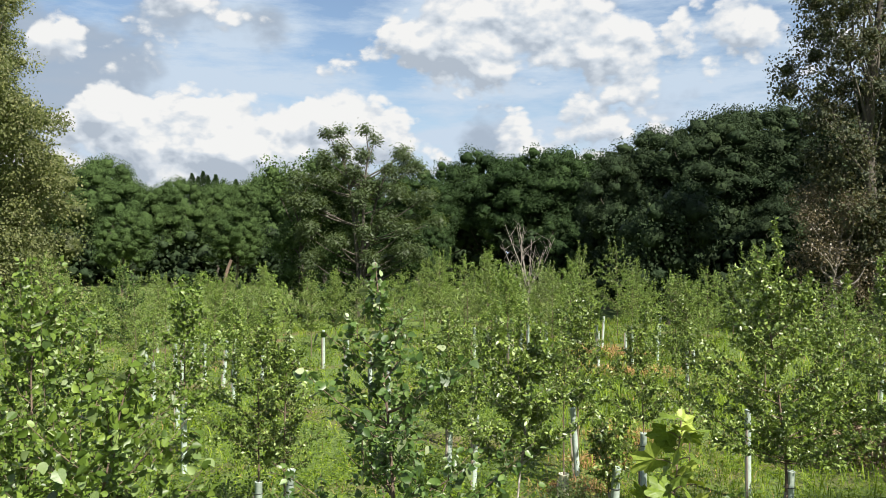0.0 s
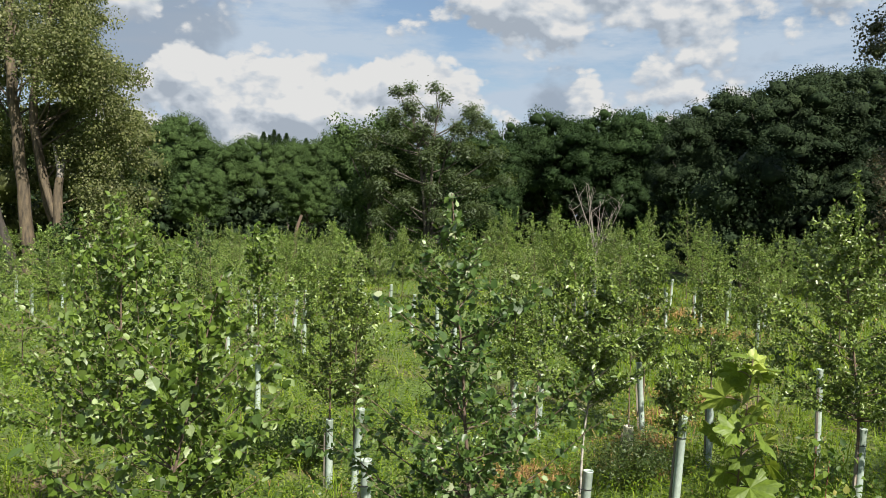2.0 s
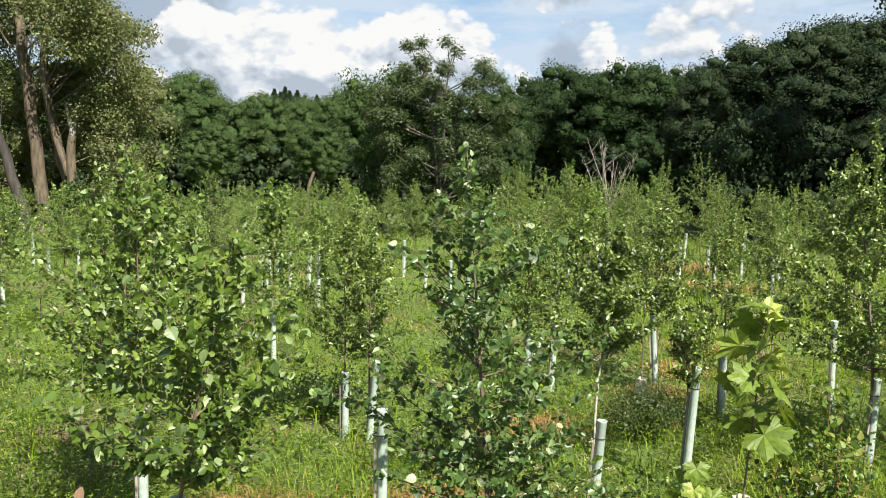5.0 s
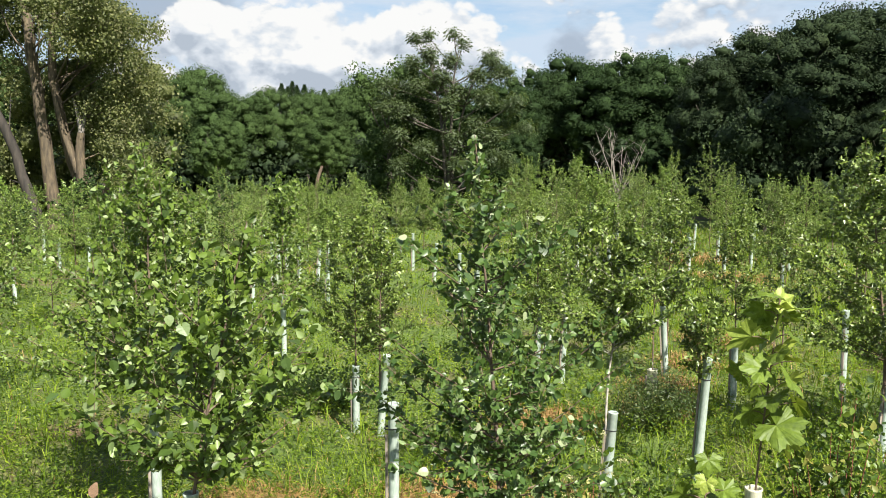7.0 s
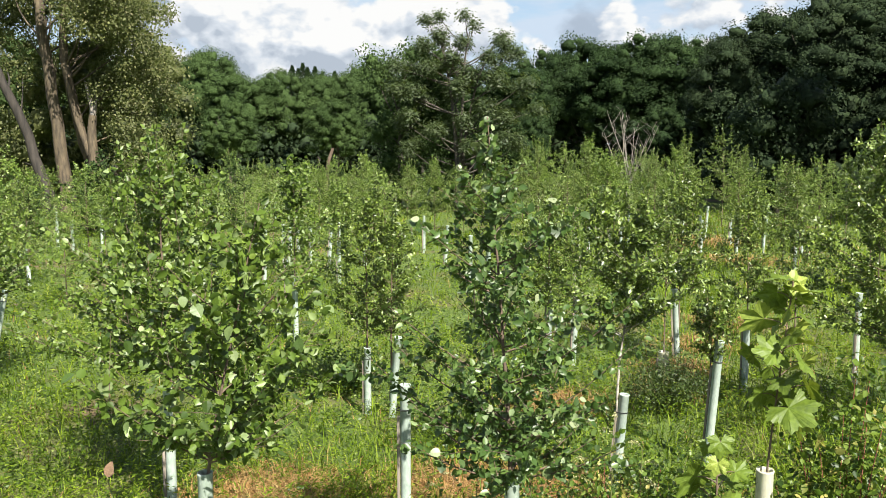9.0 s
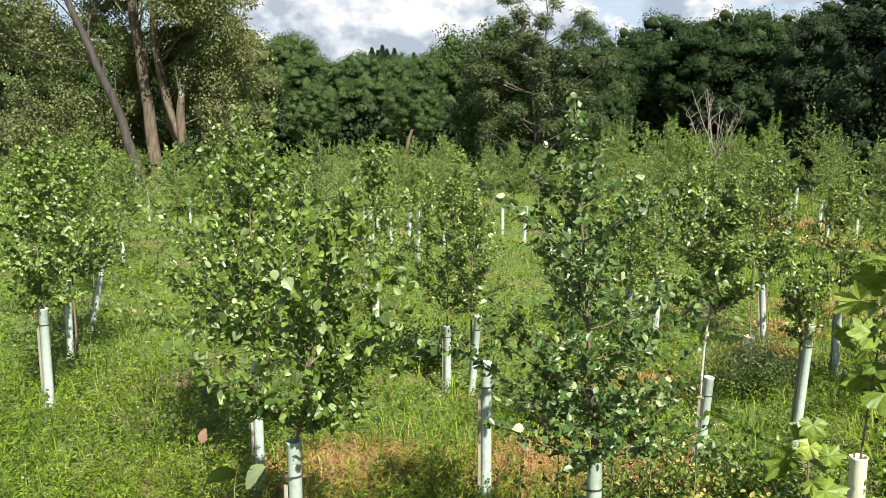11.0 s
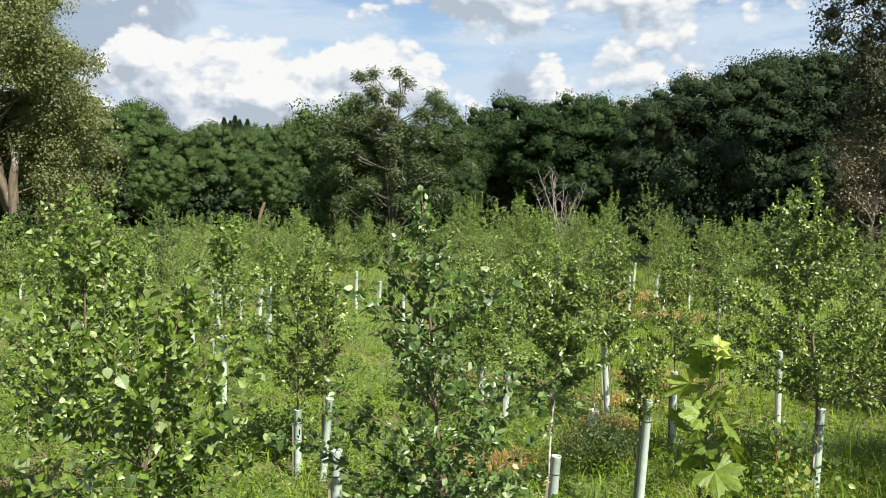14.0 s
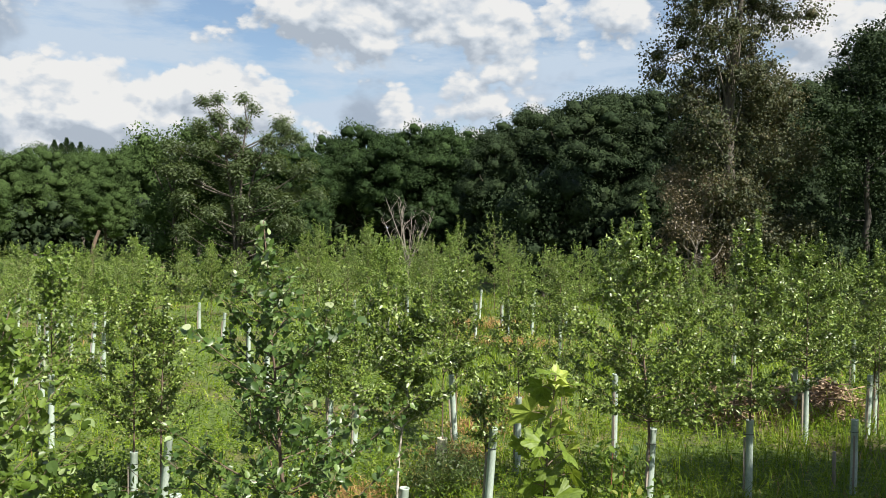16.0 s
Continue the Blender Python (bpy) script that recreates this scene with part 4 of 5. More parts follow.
stand(sapling("poplar_sapling", 301, 3.1, 0.74, 1.62, 0.058, 2800, 40, POPLAR, ROUND, cone=0.5, lean=(0.42, 0.05), low=1.0, spires=3, big=(POPLAR_BLADES, 280, 0.074),
              label="young poplar with large pale leaves on loose arching branches"), -1.59, 4.88)
tube(-1.59, 4.88, 0, 0, 1.03)
stand(sapling("poplar_sapling", 302, 3.5, 1.32, 1.55, 0.052, 9000, 72, POPLAR, OVATE, cone=0.85, spires=22, low=1.0, big=(POPLAR_BLADES, 220, 0.068), label=POP), -2.65, 7.29)
tube(-2.65, 7.29, 0, 0, 0.95)
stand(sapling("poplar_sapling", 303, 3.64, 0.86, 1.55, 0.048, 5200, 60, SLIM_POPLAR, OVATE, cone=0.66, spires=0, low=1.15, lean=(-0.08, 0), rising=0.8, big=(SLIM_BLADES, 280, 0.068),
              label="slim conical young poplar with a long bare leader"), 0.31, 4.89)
tube(0.31, 4.89, 0, 0, 1.05)
stand(sapling("birch_sapling", 304, 2.88, 0.78, 1.15, 0.047, 8190, 32, BIRCH, SLENDER, rising=0.75, spires=12, cone=0.55, label=BIR), -1.17, 10.52)
tube(-1.17, 10.52, 0, 0, 0.66)
stand(sapling("birch_sapling", 305, 2.7, 0.5, 1.15, 0.047, 4322, 26, BIRCH, SLENDER, rising=0.75, spires=12, cone=0.55, label=BIR), -0.85, 10.4)
tube(-0.85, 10.4, 0, 7, 0.80)
stand(sapling("birch_sapling", 306, 3.0, 0.62, 1.8, 0.046, 9782, 46, BIRCH, SLENDER, rising=0.75, spires=12, cone=0.45, lean=(0.22, 0), bark=PALE_BARK, label="dense round-headed young birch on a bent stem"), 1.53, 7.8)
tube(1.52, 7.8, 0, 4, 0.80)
stand(sapling("birch_sapling", 307, 2.85, 0.78, 1.25, 0.052, 7280, 30, BIRCH, SLENDER, rising=0.75, spires=12, cone=0.55, label=BIR), 3.6, 13.3)
tube(3.6, 13.3, 0, -4, 0.85)
stand(sapling("birch_sapling", 308, 1.92, 0.27, 1.15, 0.050, 2047, 20, BIRCH, SLENDER, rising=0.75, spires=12, cone=0.3, label="stunted sapling barely taller than its shelter"), 2.72, 8.78)
tube(2.72, 8.78, 0, 4, 1.04)
stand(sapling("birch_sapling", 309, 2.6, 0.6, 1.4, 0.047, 5005, 28, BIRCH, SLENDER, rising=0.75, spires=12, cone=0.75, label=BIR), 4.1, 11.6)
tube(4.1, 11.6, 0, 0, 0.83)
tube(5.85, 12.0)
stand(sapling("birch_sapling", 310, 2.4, 0.43, 0.7, 0.050, 2661, 22, BIRCH, SLENDER, rising=0.75, spires=12, cone=0.5, label="grey-green bushy sapling beside an empty shelter"), 5.6, 13.6)
stand(sapling("birch_sapling", 311, 3.78, 1.25, 1.4, 0.052, 18200, 60, BIRCH, SLENDER, rising=0.75, spires=12, cone=0.7, lean=(-0.3, 0.08), label="tall broad young birch with feathery branches"), 4.98, 9.25)
tube(4.98, 9.25, 0, 3, 0.87)
stand(sapling("birch_sapling", 312, 3.5, 0.98, 1.35, 0.052, 11375, 42, BIRCH, SLENDER, rising=0.75, spires=12, cone=0.75, label=BIR), 6.5, 9.4)
tube(6.5, 9.4, 0, 0, 0.84)
stand(sapling("birch_sapling", 313, 3.42, 1.05, 1.35, 0.052, 10920, 40, BIRCH, SLENDER, rising=0.75, spires=12, cone=0.75, label=BIR), 9.2, 11.8)
tube(9.2, 11.8, 0, 0, 0.80)
tube(8.15, 9.45, 0, 0, 0.75)
stand(sapling("birch_sapling", 314, 3.1, 0.86, 1.2, 0.059, 7689, 32, BIRCH, SLENDER, rising=0.75, spires=12, cone=0.75, label=BIR), 10.9, 12.2)
tube(10.9, 12.2, 0, 5, 0.8)
tube(10.5, 11.9, 0, 6, 0.8)
stand(sapling("poplar_sapling", 315, 3.25, 1.15, 1.4, 0.066, 4600, 36, POPLAR, cone=0.55, label=POP), -6.7, 11.2)
tube(-6.93, 11.4, 0, 2, 0.86)
stand(sapling("poplar_sapling", 316, 2.95, 0.82, 1.3, 0.068, 2470, 22, POPLAR, cone=0.6, label=POP), -5.9, 9.15)
tube(-5.9, 9.15, 0, 0, 0.9, wide=1.2)
tube(-7.53, 13.1, 0, 12, 0.84)
stand(sapling("poplar_sapling", 317, 3.0, 0.86, 1.1, 0.068, 2990, 28, POPLAR, cone=0.6, label=POP), -2.8, 14.2)
tube(-2.8, 14.2, 0, 0, 0.85)
cream = tube_prototype((1.0,), 1.38, 0.054, CREAM_PLASTIC)
cream.matrix_basis = pose(1.99, 5.22, float(ground_z(1.99, 5.22)) - 0.02, 0, 0, 20)
tagged(cream, "cream plastic tree shelter among leafy weeds", "tree tube", "tree shelters")

# short cut-off shelter round a thin stem
short = tube_prototype((0.3,), 0.48, 0.075, CREAM_PLASTIC)
short.matrix_basis = pose(3.04, 12.0, float(ground_z(3.04, 12.0)) - 0.02)
tagged(short, "short cut-off cream plastic shelter round a thin stem", "tree tube", "tree shelters")
stand(sapling("birch_sapling", 318, 2.3, 0.30, 1.5, 0.050, 768, 14, BIRCH, SLENDER, label="thin sparse sapling in a short shelter"), 3.04, 12.0)

# rows farther out: six grown forms, repeated
rng = np.random.default_rng(77)
mids = []
for k in range(6):
    pop = k % 3 == 0
    h = 3.0 + 0.15 * (k % 3)
    ob = sapling("poplar_sapling" if pop else "birch_sapling", 340 + k, h, 0.88 + 0.18 * (k % 3), 1.1, 0.060 if pop else 0.054, 4400, 38,
                 YOUNG if k % 2 else BIRCH, OVATE[[0, 2, 3, 4]] if pop else SLENDER, cone=0.62, rising=0.8, spires=7, fine=False, label="young leafy tree in the planted rows", group="planted rows")
    mids.append((ob, h))
places = []
EMPTY_SHELTERS = [(0.72, 18.3), (0.36, 20.2), (-1.0, 26.5), (8.3, 28.3), (10.0, 27.0), (-6.4, 26.5), (-5.2, 25.0), (-4.3, 24.6), (-3.4, 24.2),
                  (-12.3, 26.5), (-3.7, 18.0), (10.2, 13.4), (5.4, 27.1), (3.9, 27.4), (4.2, 26.2), (-5.2, 27.4), (7.8, 26.4), (-7.5, 34.6),
                  (-2.6, 23.8), (8.6, 31.5), (12.2, 29.7), (6.2, 29.8), (9.7, 29.4), (-13.5, 28.0), (-12.5, 29.2), (-4.8, 24.0)]
LEANING_SHELTERS = [(-0.3, 24.2, 4), (9.3, 31, 7), (-3.6, 23.4, 5), (11.6, 31.2, 3)]
GROWN_SHELTERS = [(8.9, 21.8, 2.9), (11.2, 26.9, 2.7), (-7.2, 31.5, 2.8), (-2.9, 20.5, 2.6), (-13.4, 31.5, 2.6), (-4.6, 19.8, 2.5), (13, 15.2, 2.5),
                  (9.1, 26.9, 3.1), (6.5, 28.2, 3.2), (5.0, 27.2, 2.9)]
for x, y in EMPTY_SHELTERS:
    tube(x, y, 0, 0, tube_rng.uniform(0.78, 0.92))
for x, y, tilt in LEANING_SHELTERS:
    tube(x, y, 0, tilt, tube_rng.uniform(0.78, 0.92))
for x, y, h in GROWN_SHELTERS:
    tube(x, y, 0, 0, tube_rng.uniform(0.78, 0.92))
    places.append((x, y, h))
for az, d, h in ((5.6, 33, 3.3), (7.4, 33.5, 3.55), (9.0, 33, 3.45), (10.8, 33.5, 3.3), (12.6, 33, 3.1), (14.6, 33, 3.3), (19.0, 33.5, 3.2), (23.5, 32, 3.15), (27.0, 22, 3.0),
                 (31.5, 20, 2.8), (35.0, 18.5, 2.7), (39.0, 18, 2.7), (42.0, 16, 2.5), (-25.5, 19, 2.3), (-29.5, 18, 2.5), (-33, 16, 2.6),
                 (-12.4, 27, 2.9), (-23.0, 27, 2.3), (-8.6, 33, 2.7), (-9.6, 35, 2.8)):
    x, y = polar(az, d)
    places.append((x, y, h))
for x, y, h in ((1.48, 13.3, 2.75), (1.85, 13.0, 2.5)):
    tube(x, y, 0, 3, 0.85)
    places.append((x, y, h))
for az, d, h in ((-35, 24, 2.8), (-31, 26, 2.9), (-27.5, 23, 2.7), (-24, 29, 2.9), (-20.5, 24, 2.6), (-18.3, 28, 3.0), (-14.2, 25, 2.9), 
                 (-9.3, 29, 2.6), (-7.2, 28, 2.7), (-5.6, 27.5, 2.9), (-3.0, 30, 2.7), (6.4, 16, 2.6), (7.6, 25, 3.0), (10.4, 24, 3.1),
                 (13.4, 26, 3.2), (21.5, 24, 3.1), (26.5, 27, 3.2), (30.0, 25, 3.0), (33.5, 22, 2.7), (37.0, 25, 2.8),
                 (0.6, 31, 2.6), (2.6, 30, 2.8), (-1.4, 32, 2.7)):
    x, y = polar(az, d)
    places.append((x, y, h))
    if d < 24:
        tube(x, y, 0, tube_rng.uniform(-5, 5), tube_rng.uniform(0.78, 0.92))
for az in np.arange(-36, 47, 1.75):
    d = rng.uniform(33, 41)
    x, y = polar(az + rng.uniform(-.7, .7), d)
    places.append((x, y, rng.uniform(1.9, 3.1) if -15 < az < 4 or az > 27 else rng.uniform(1.9, 4.0)))
plant_rows(mids, places, rng)

# bushy young growth that closes the far end of the field
far_bushes = []
for k in range(4):
    ob = sapling("field_bush", 360 + k, 3.0, 1.35, 0.25, 0.11, 2500, 30, YOUNG if k % 2 else WOOD_PALE, DIAMOND, cone=0.5, rising=0.9, spires=10, fine=False,
                 label="bushy young tree at the far end of the field", group="far field growth")
    far_bushes.append((ob, 3.0))
places = []
for az in np.arange(-38, 48, 1.9):
    x, y = polar(az + rng.uniform(-.8, .8), rng.uniform(42, 50) if -32 > az or az > -14 else rng.uniform(34, 39))
    if not 17 < az < 44:
        places.append((x, y, rng.uniform(2.0, 3.0)))
plant_rows(far_bushes, places, rng)
for ob, m in late:
    ob.matrix_basis = m


# ---- meadow: grasses and weeds ----
def scatter(rng, n, near=3.2, far=46.0, left=-44, right=52):
    """Places over the field, closer together by the bank where the field is seen best."""
    r = near * (far / near) ** rng.random(n)
    a = np.radians(rng.uniform(left, right, n))
    return r * np.sin(a), r * np.cos(a), r


def field_noise(x, y, scale, seed):
    """Smooth patchiness from a few crossed waves, 0 to 1."""
    g = np.random.default_rng(seed)
    total = 0
    for _ in range(7):
        a, ph, f = g.uniform(0, 2 * np.pi), g.uniform(0, 2 * np.pi), g.uniform(0.6, 1.8) / scale
        total = total + np.sin(f * (x * np.cos(a) + y * np.sin(a)) + ph)
    return 0.5 + 0.5 * np.tanh(total / 3.0)


def blades(name, label, seed, x, y, height, width, lean, mat):
    rng = np.random.default_rng(seed)
    n = len(x)
    a = rng.uniform(0, 2 * np.pi, n)
    side = np.column_stack([-np.sin(a), np.cos(a), np.zeros(n)])
    fall = np.column_stack([np.cos(a), np.sin(a), np.zeros(n)])
    base = np.column_stack([x, y, ground_z(x, y) - 0.01])
    up = np.array([0, 0, 1.0])
    h, w, l = height[:, None], width[:, None] / 2, (lean * height)[:, None]
    midp = base + up * h * 0.6 + fall * l * 0.35
    tip = base + up * h * (1 - 0.25 * lean[:, None]) + fall * l
    co = np.stack([base - side * w, base + side * w, midp - side * w * 0.8, midp + side * w * 0.8, tip], 1).reshape(-1, 3)
    s = (np.arange(n) * 5)[:, None]
    ob = attach(name, array_mesh(name, co, [s + [0, 1, 3, 2], s + [2, 3, 4]]), mat)
    return tagged(ob, label, "grass", kind="stuff")


DRY = [(-1.95, 7.7, 0.7), (0.1, 7.9, 0.75), (0.95, 7.7, 0.6), (9.0, 29.6, 1.6), (8.6, 25.0, 1.4), (4.3, 14.2, 0.6), (3.4, 12.6, 0.55), (5.2, 16.0, 0.7), (1.3, 10.8, 0.6), (2.6, 7.6, 0.4), (2.95, 11.4, 0.6)]


def dryness(x, y):
    d = 0
    for cx, cy, r in DRY:
        d = np.maximum(d, np.exp(-((x - cx) ** 2 + (y - cy) ** 2) / r ** 2))
    return d


rng = np.random.default_rng(501)
x, y, r = scatter(rng, 62000)
keep = rng.random(len(x)) < (0.35 + 0.65 * field_noise(x, y, 1.7, 1) + np.where(x > 2.4 + 0.1 * y, 0.4, 0.0)) * (1 - 0.8 * dryness(x, y))
x, y, r = x[keep], y[keep], r[keep]
h = (0.16 + 0.26 * field_noise(x, y, 2.4, 2)) * rng.uniform(0.5, 1.25, len(x)) * np.where(x > 2.4 + 0.1 * y, 1.8, 1.0)
blades("meadow_grass", "lush bright green meadow grass between the saplings", 502, x, y, h, 0.008 * (r / 7) ** 0.8 * rng.uniform(0.7, 1.5, len(x)),
       rng.uniform(0.35, 1.3, len(x)), GRASS)
x, y, r = scatter(rng, 60000)
keep = rng.random(len(x)) < 0.06 + np.where(x > 2.4 + 0.1 * y, 0.22 * field_noise(x, y, 1.3, 21), 0.0) + 0.94 * dryness(x, y)
x, y, r = x[keep], y[keep], r[keep]
blades("dry_grass", "dry straw-brown grass in worn patches", 503, x, y, rng.uniform(0.08, 0.32, len(x)), 0.006 * (r / 7) ** 0.75 * rng.uniform(0.7, 1.5, len(x)),
       rng.uniform(0.3, 1.2, len(x)), STRAW)
n_dry = 22000
k = rng.choice(len(DRY), n_dry, p=[.20, .22, .18, .08, .06, .04, .04, .05, .08, .03, .02])
c = np.array(DRY)[k]
x, y = c[:, 0] + rng.normal(0, 0.55, n_dry) * c[:, 2], c[:, 1] + rng.normal(0, 0.55, n_dry) * c[:, 2]
blades("dead_thatch", "flattened rusty dead grass thatch on bare soil", 504, x, y, rng.uniform(0.05, 0.2, n_dry), 0.009 * rng.uniform(0.7, 1.5, n_dry) * np.sqrt(np.hypot(x, y) / 7),
       rng.uniform(0.8, 2.2, n_dry), STRAW)

n_bank = 20000
r_bank, a_bank = 0.4 + 21 * rng.random(n_bank) ** 0.7, rng.uniform(-np.pi, np.pi, n_bank)
r_bank = np.where(np.abs(a_bank) < 0.75, np.minimum(r_bank, 3.4), r_bank)
x, y = r_bank * np.sin(a_bank), r_bank * np.cos(a_bank)
blades("bank_grass", "rough green grass on the bank around the viewpoint", 505, x, y, rng.uniform(0.1, 0.35, n_bank), 0.012 * rng.uniform(0.7, 1.5, n_bank),
       rng.uniform(0.2, 0.9, n_bank), GRASS)


def weeds(name, label, seed, stems, leaf, low, high, mat, per=9, shape=DIAMOND, near=3.2, far=46, keep_fn=None, flat=0.0):
    """Leafy stems: leaves spiral up each stem."""
    rng = np.random.default_rng(seed)
    x, y, r = scatter(rng, stems, near, far)
    if keep_fn is not None:
        ok = rng.random(stems) < keep_fn(x, y)
        x, y, r = x[ok], y[ok], r[ok]
    n = len(x)
    h = low + (high - low) * (0.6 * field_noise(x, y, 1.9, seed + 1) + 0.4 * field_noise(x, y, 0.45, seed + 2)) * rng.uniform(0.45, 1.1, n)
    tilt = rng.normal(0, 0.18, (n, 2))
    f = np.tile(np.linspace(0.25, 1.0, per), n)
    X, Y, Hh = np.repeat(x, per), np.repeat(y, per), np.repeat(h, per)
    T = np.repeat(tilt, per, axis=0)
    a = rng.uniform(0, 2 * np.pi, n * per)
    scale = np.repeat((r / 7) ** 0.42, per)
    spread = 0.05 * scale
    base = np.column_stack([X + T[:, 0] * f * Hh + spread * np.cos(a) * rng.random(n * per), Y + T[:, 1] * f * Hh + spread * np.sin(a) * rng.random(n * per),
                            ground_z(X, Y) + f * Hh])
    along = np.column_stack([np.cos(a), np.sin(a), rng.uniform(-0.4, 0.7, n * per) - flat])
    face = rng.normal(0, 0.4, (n * per, 3)) + [0, 0, 1]
    size = leaf * scale * rng.uniform(0.5, 1.3, n * per) * (1.25 - 0.5 * f)
    ob = attach(name, leaf_mesh(name, base, along, face, size, shape), mat)
    return tagged(ob, label, "weeds", kind="stuff")


weeds("meadow_weeds", "mixed low broadleaf weeds covering the meadow", 511, 20000, 0.040, 0.16, 0.56, WEED, keep_fn=lambda x, y: (0.2 + 0.8 * field_noise(x, y, 2.2, 9)) * (1 - 0.85 * dryness(x, y)) * np.where(x > 2.4 + 0.1 * y, 0.3, 1.0))
weeds("narrow_weeds", "narrow-leaved bright yellow-green stiltgrass carpeting the meadow", 521, 43000, 0.063, 0.14, 0.56, GRASS, per=10, shape=LANCE * [1, 0.72, 1], flat=0.25,
      keep_fn=lambda x, y: (0.25 + 0.75 * field_noise(x, y, 0.8, 12)) * (1 - 0.85 * dryness(x, y)))


# ---- shrubs and tall weeds standing by themselves ----
def bush(name, label, seed, x, y, height, radius, leaf, count, mat, stem_mat=STEM, stems=14, shape=DIAMOND, category="shrub"):
    rng = np.random.default_rng(seed)
    root = new(name)
    limbs = Limbs()
    base, along = [], []
    lines = []
    for k in range(stems):
        a, out = rng.uniform(0, 2 * np.pi), radius * math.sqrt(rng.random())
        tip = np.array([out * math.cos(a), out * math.sin(a), height * rng.uniform(0.6, 1.0) * (1 - 0.35 * (out / radius) ** 2)])
        line = spline([(0.15 * tip[0], 0.15 * tip[1], 0), (0.5 * tip[0], 0.5 * tip[1], 0.55 * tip[2]), tip], 7)
        limbs.add(line, np.linspace(0.008, 0.002, 7), 5)
        lines.append(line)
    for _ in range(count):
        line = lines[rng.integers(stems)]
        q = line[rng.integers(1, 7)]
        base.append(q + rng.normal(0, radius * 0.16, 3) * [1, 1, 0.7])
        along.append(unit(rng.normal(0, 1, 3) + [0, 0, 0.1]))
    base = np.array(base)
    base[:, 2] = np.maximum(base[:, 2], 0.03)
    attach("stalk", limbs.mesh("stalk"), stem_mat, root, smooth=True)
    attach("foliage", leaf_mesh("foliage", base, np.array(along), rng.normal(0, 0.5, (count, 3)) + [0, 0, 0.8], leaf * rng.uniform(0.5, 1.3, count), shape), mat, root)
    root.matrix_basis = put(x, y)
    return tagged(root, label, category)


bush("dark_shrub", "low dense dark green bush in the grass", 601, 2.68, 10.6, 0.85, 0.52, 0.05, 6500, DARK_WEED, shape=LANCE, stems=26)
bush("pokeweed", "tall red-stemmed weed with some yellow leaves", 602, 1.40, 6.0, 1.25, 0.60, 0.044, 3680, WEED, RED_STEM, stems=22, shape=OVATE)
bush("pokeweed", "yellowing leafy weed with red stems", 603, 1.15, 6.2, 1.1, 0.5, 0.042, 1632, YELLOWED, RED_STEM, shape=OVATE)
bush("leafy_shrub", "leafy green shrub with red stems under the large-leaved sapling", 604, 2.48, 5.2, 2.15, 0.5, 0.047, 7200, WEED, RED_STEM, stems=26, shape=OVATE)
bush("yellow_weed", "yellow-green weed tangled through a shrub", 612, 2.5, 5.05, 2.0, 0.45, 0.055, 714, YELLOWED, RED_STEM, stems=12, shape=OVATE)
bush("leafy_shrub", "leafy green weeds under the slim poplar", 605, 0.75, 6.3, 0.95, 0.6, 0.040, 3200, WEED, RED_STEM, stems=20, shape=OVATE)
bush("leafy_shrub", "leafy green weeds beside a shelter", 606, 1.9, 7.2, 0.8, 0.6, 0.042, 2880, WEED, stems=20, shape=OVATE)
bush("leafy_shrub", "thick leafy weeds at the foot of the bank", 610, 1.75, 5.55, 1.15, 0.65, 0.042, 4160, WEED, RED_STEM, stems=24, shape=OVATE)
bush("yellow_weed", "pale yellow weed among the thick weeds", 613, 1.45, 5.6, 1.15, 0.40, 0.06, 816, YELLOWED, stems=10, shape=OVATE)
bush("leafy_shrub", "thick green weeds round the shelters", 611, 2.35, 6.3, 0.9, 0.8, 0.042, 4160, WEED, stems=26, shape=OVATE)
bush("yellow_weed", "small weed with pale yellow leaves", 607, 3.0, 10.9, 0.7, 0.2, 0.07, 70, YELLOWED, shape=OVATE)
bush("leafy_shrub", "dark green low bush beside the saplings", 608, -1.6, 11.6, 0.7, 0.7, 0.046, 2240, WEED)
bush("leafy_shrub", "blue-green low weeds behind a shelter", 609, 0.1, 9.4, 0.6, 0.7, 0.046, 1920, WEED, shape=OVATE)


# ---- large-leaved saplings by the bank ----
def lobed_leaf(seed):
    """A broad leaf with five toothed lobes, pleated along its veins and drooping at the edge; length about 1."""
    rng = np.random.default_rng(seed)
    lobes = [(0, 1.0), (48, .86), (-48, .86), (102, .60), (-102, .60)]
    bm = bmesh.new()
    hub = bm.verts.new((0.0, 0.0, 0.0))
    inner, outer = [], []
    fold, curl = rng.uniform(0.1, 0.45), rng.uniform(0.15, 0.40)
    for k in range(45):
        th = -150 + 300 * k / 44
        point = max(l * max(0.0, 1 - abs(th - c) / 30) ** 0.9 for c, l in lobes)
        r = 0.50 + 0.45 * point + (0.035 if k % 2 else -0.035) + rng.normal(0, 0.012)
        a = radians(th)
        for ring, share in ((inner, 0.55), (outer, 1.0)):
            q = r * share
            lift = 0.26 * (point - 0.35) * q + fold * abs(math.sin(a)) * q - curl * q * q + (rng.normal(0, 0.012) if share == 1.0 else 0)
            ring.append(bm.verts.new((q * math.cos(a), q * math.sin(a), lift)))
    for k in range(44):
        bm.faces.new((hub, inner[k], inner[k + 1]))
        bm.faces.new((inner[k], outer[k], outer[k + 1], inner[k + 1]))
    me = bpy.data.meshes.new("leaf")
    bm.to_mesh(me)
    bm.free()
    me.materials.append(SYCAMORE)
    return me


LOBED = [lobed_leaf(700 + k) for k in range(6)]


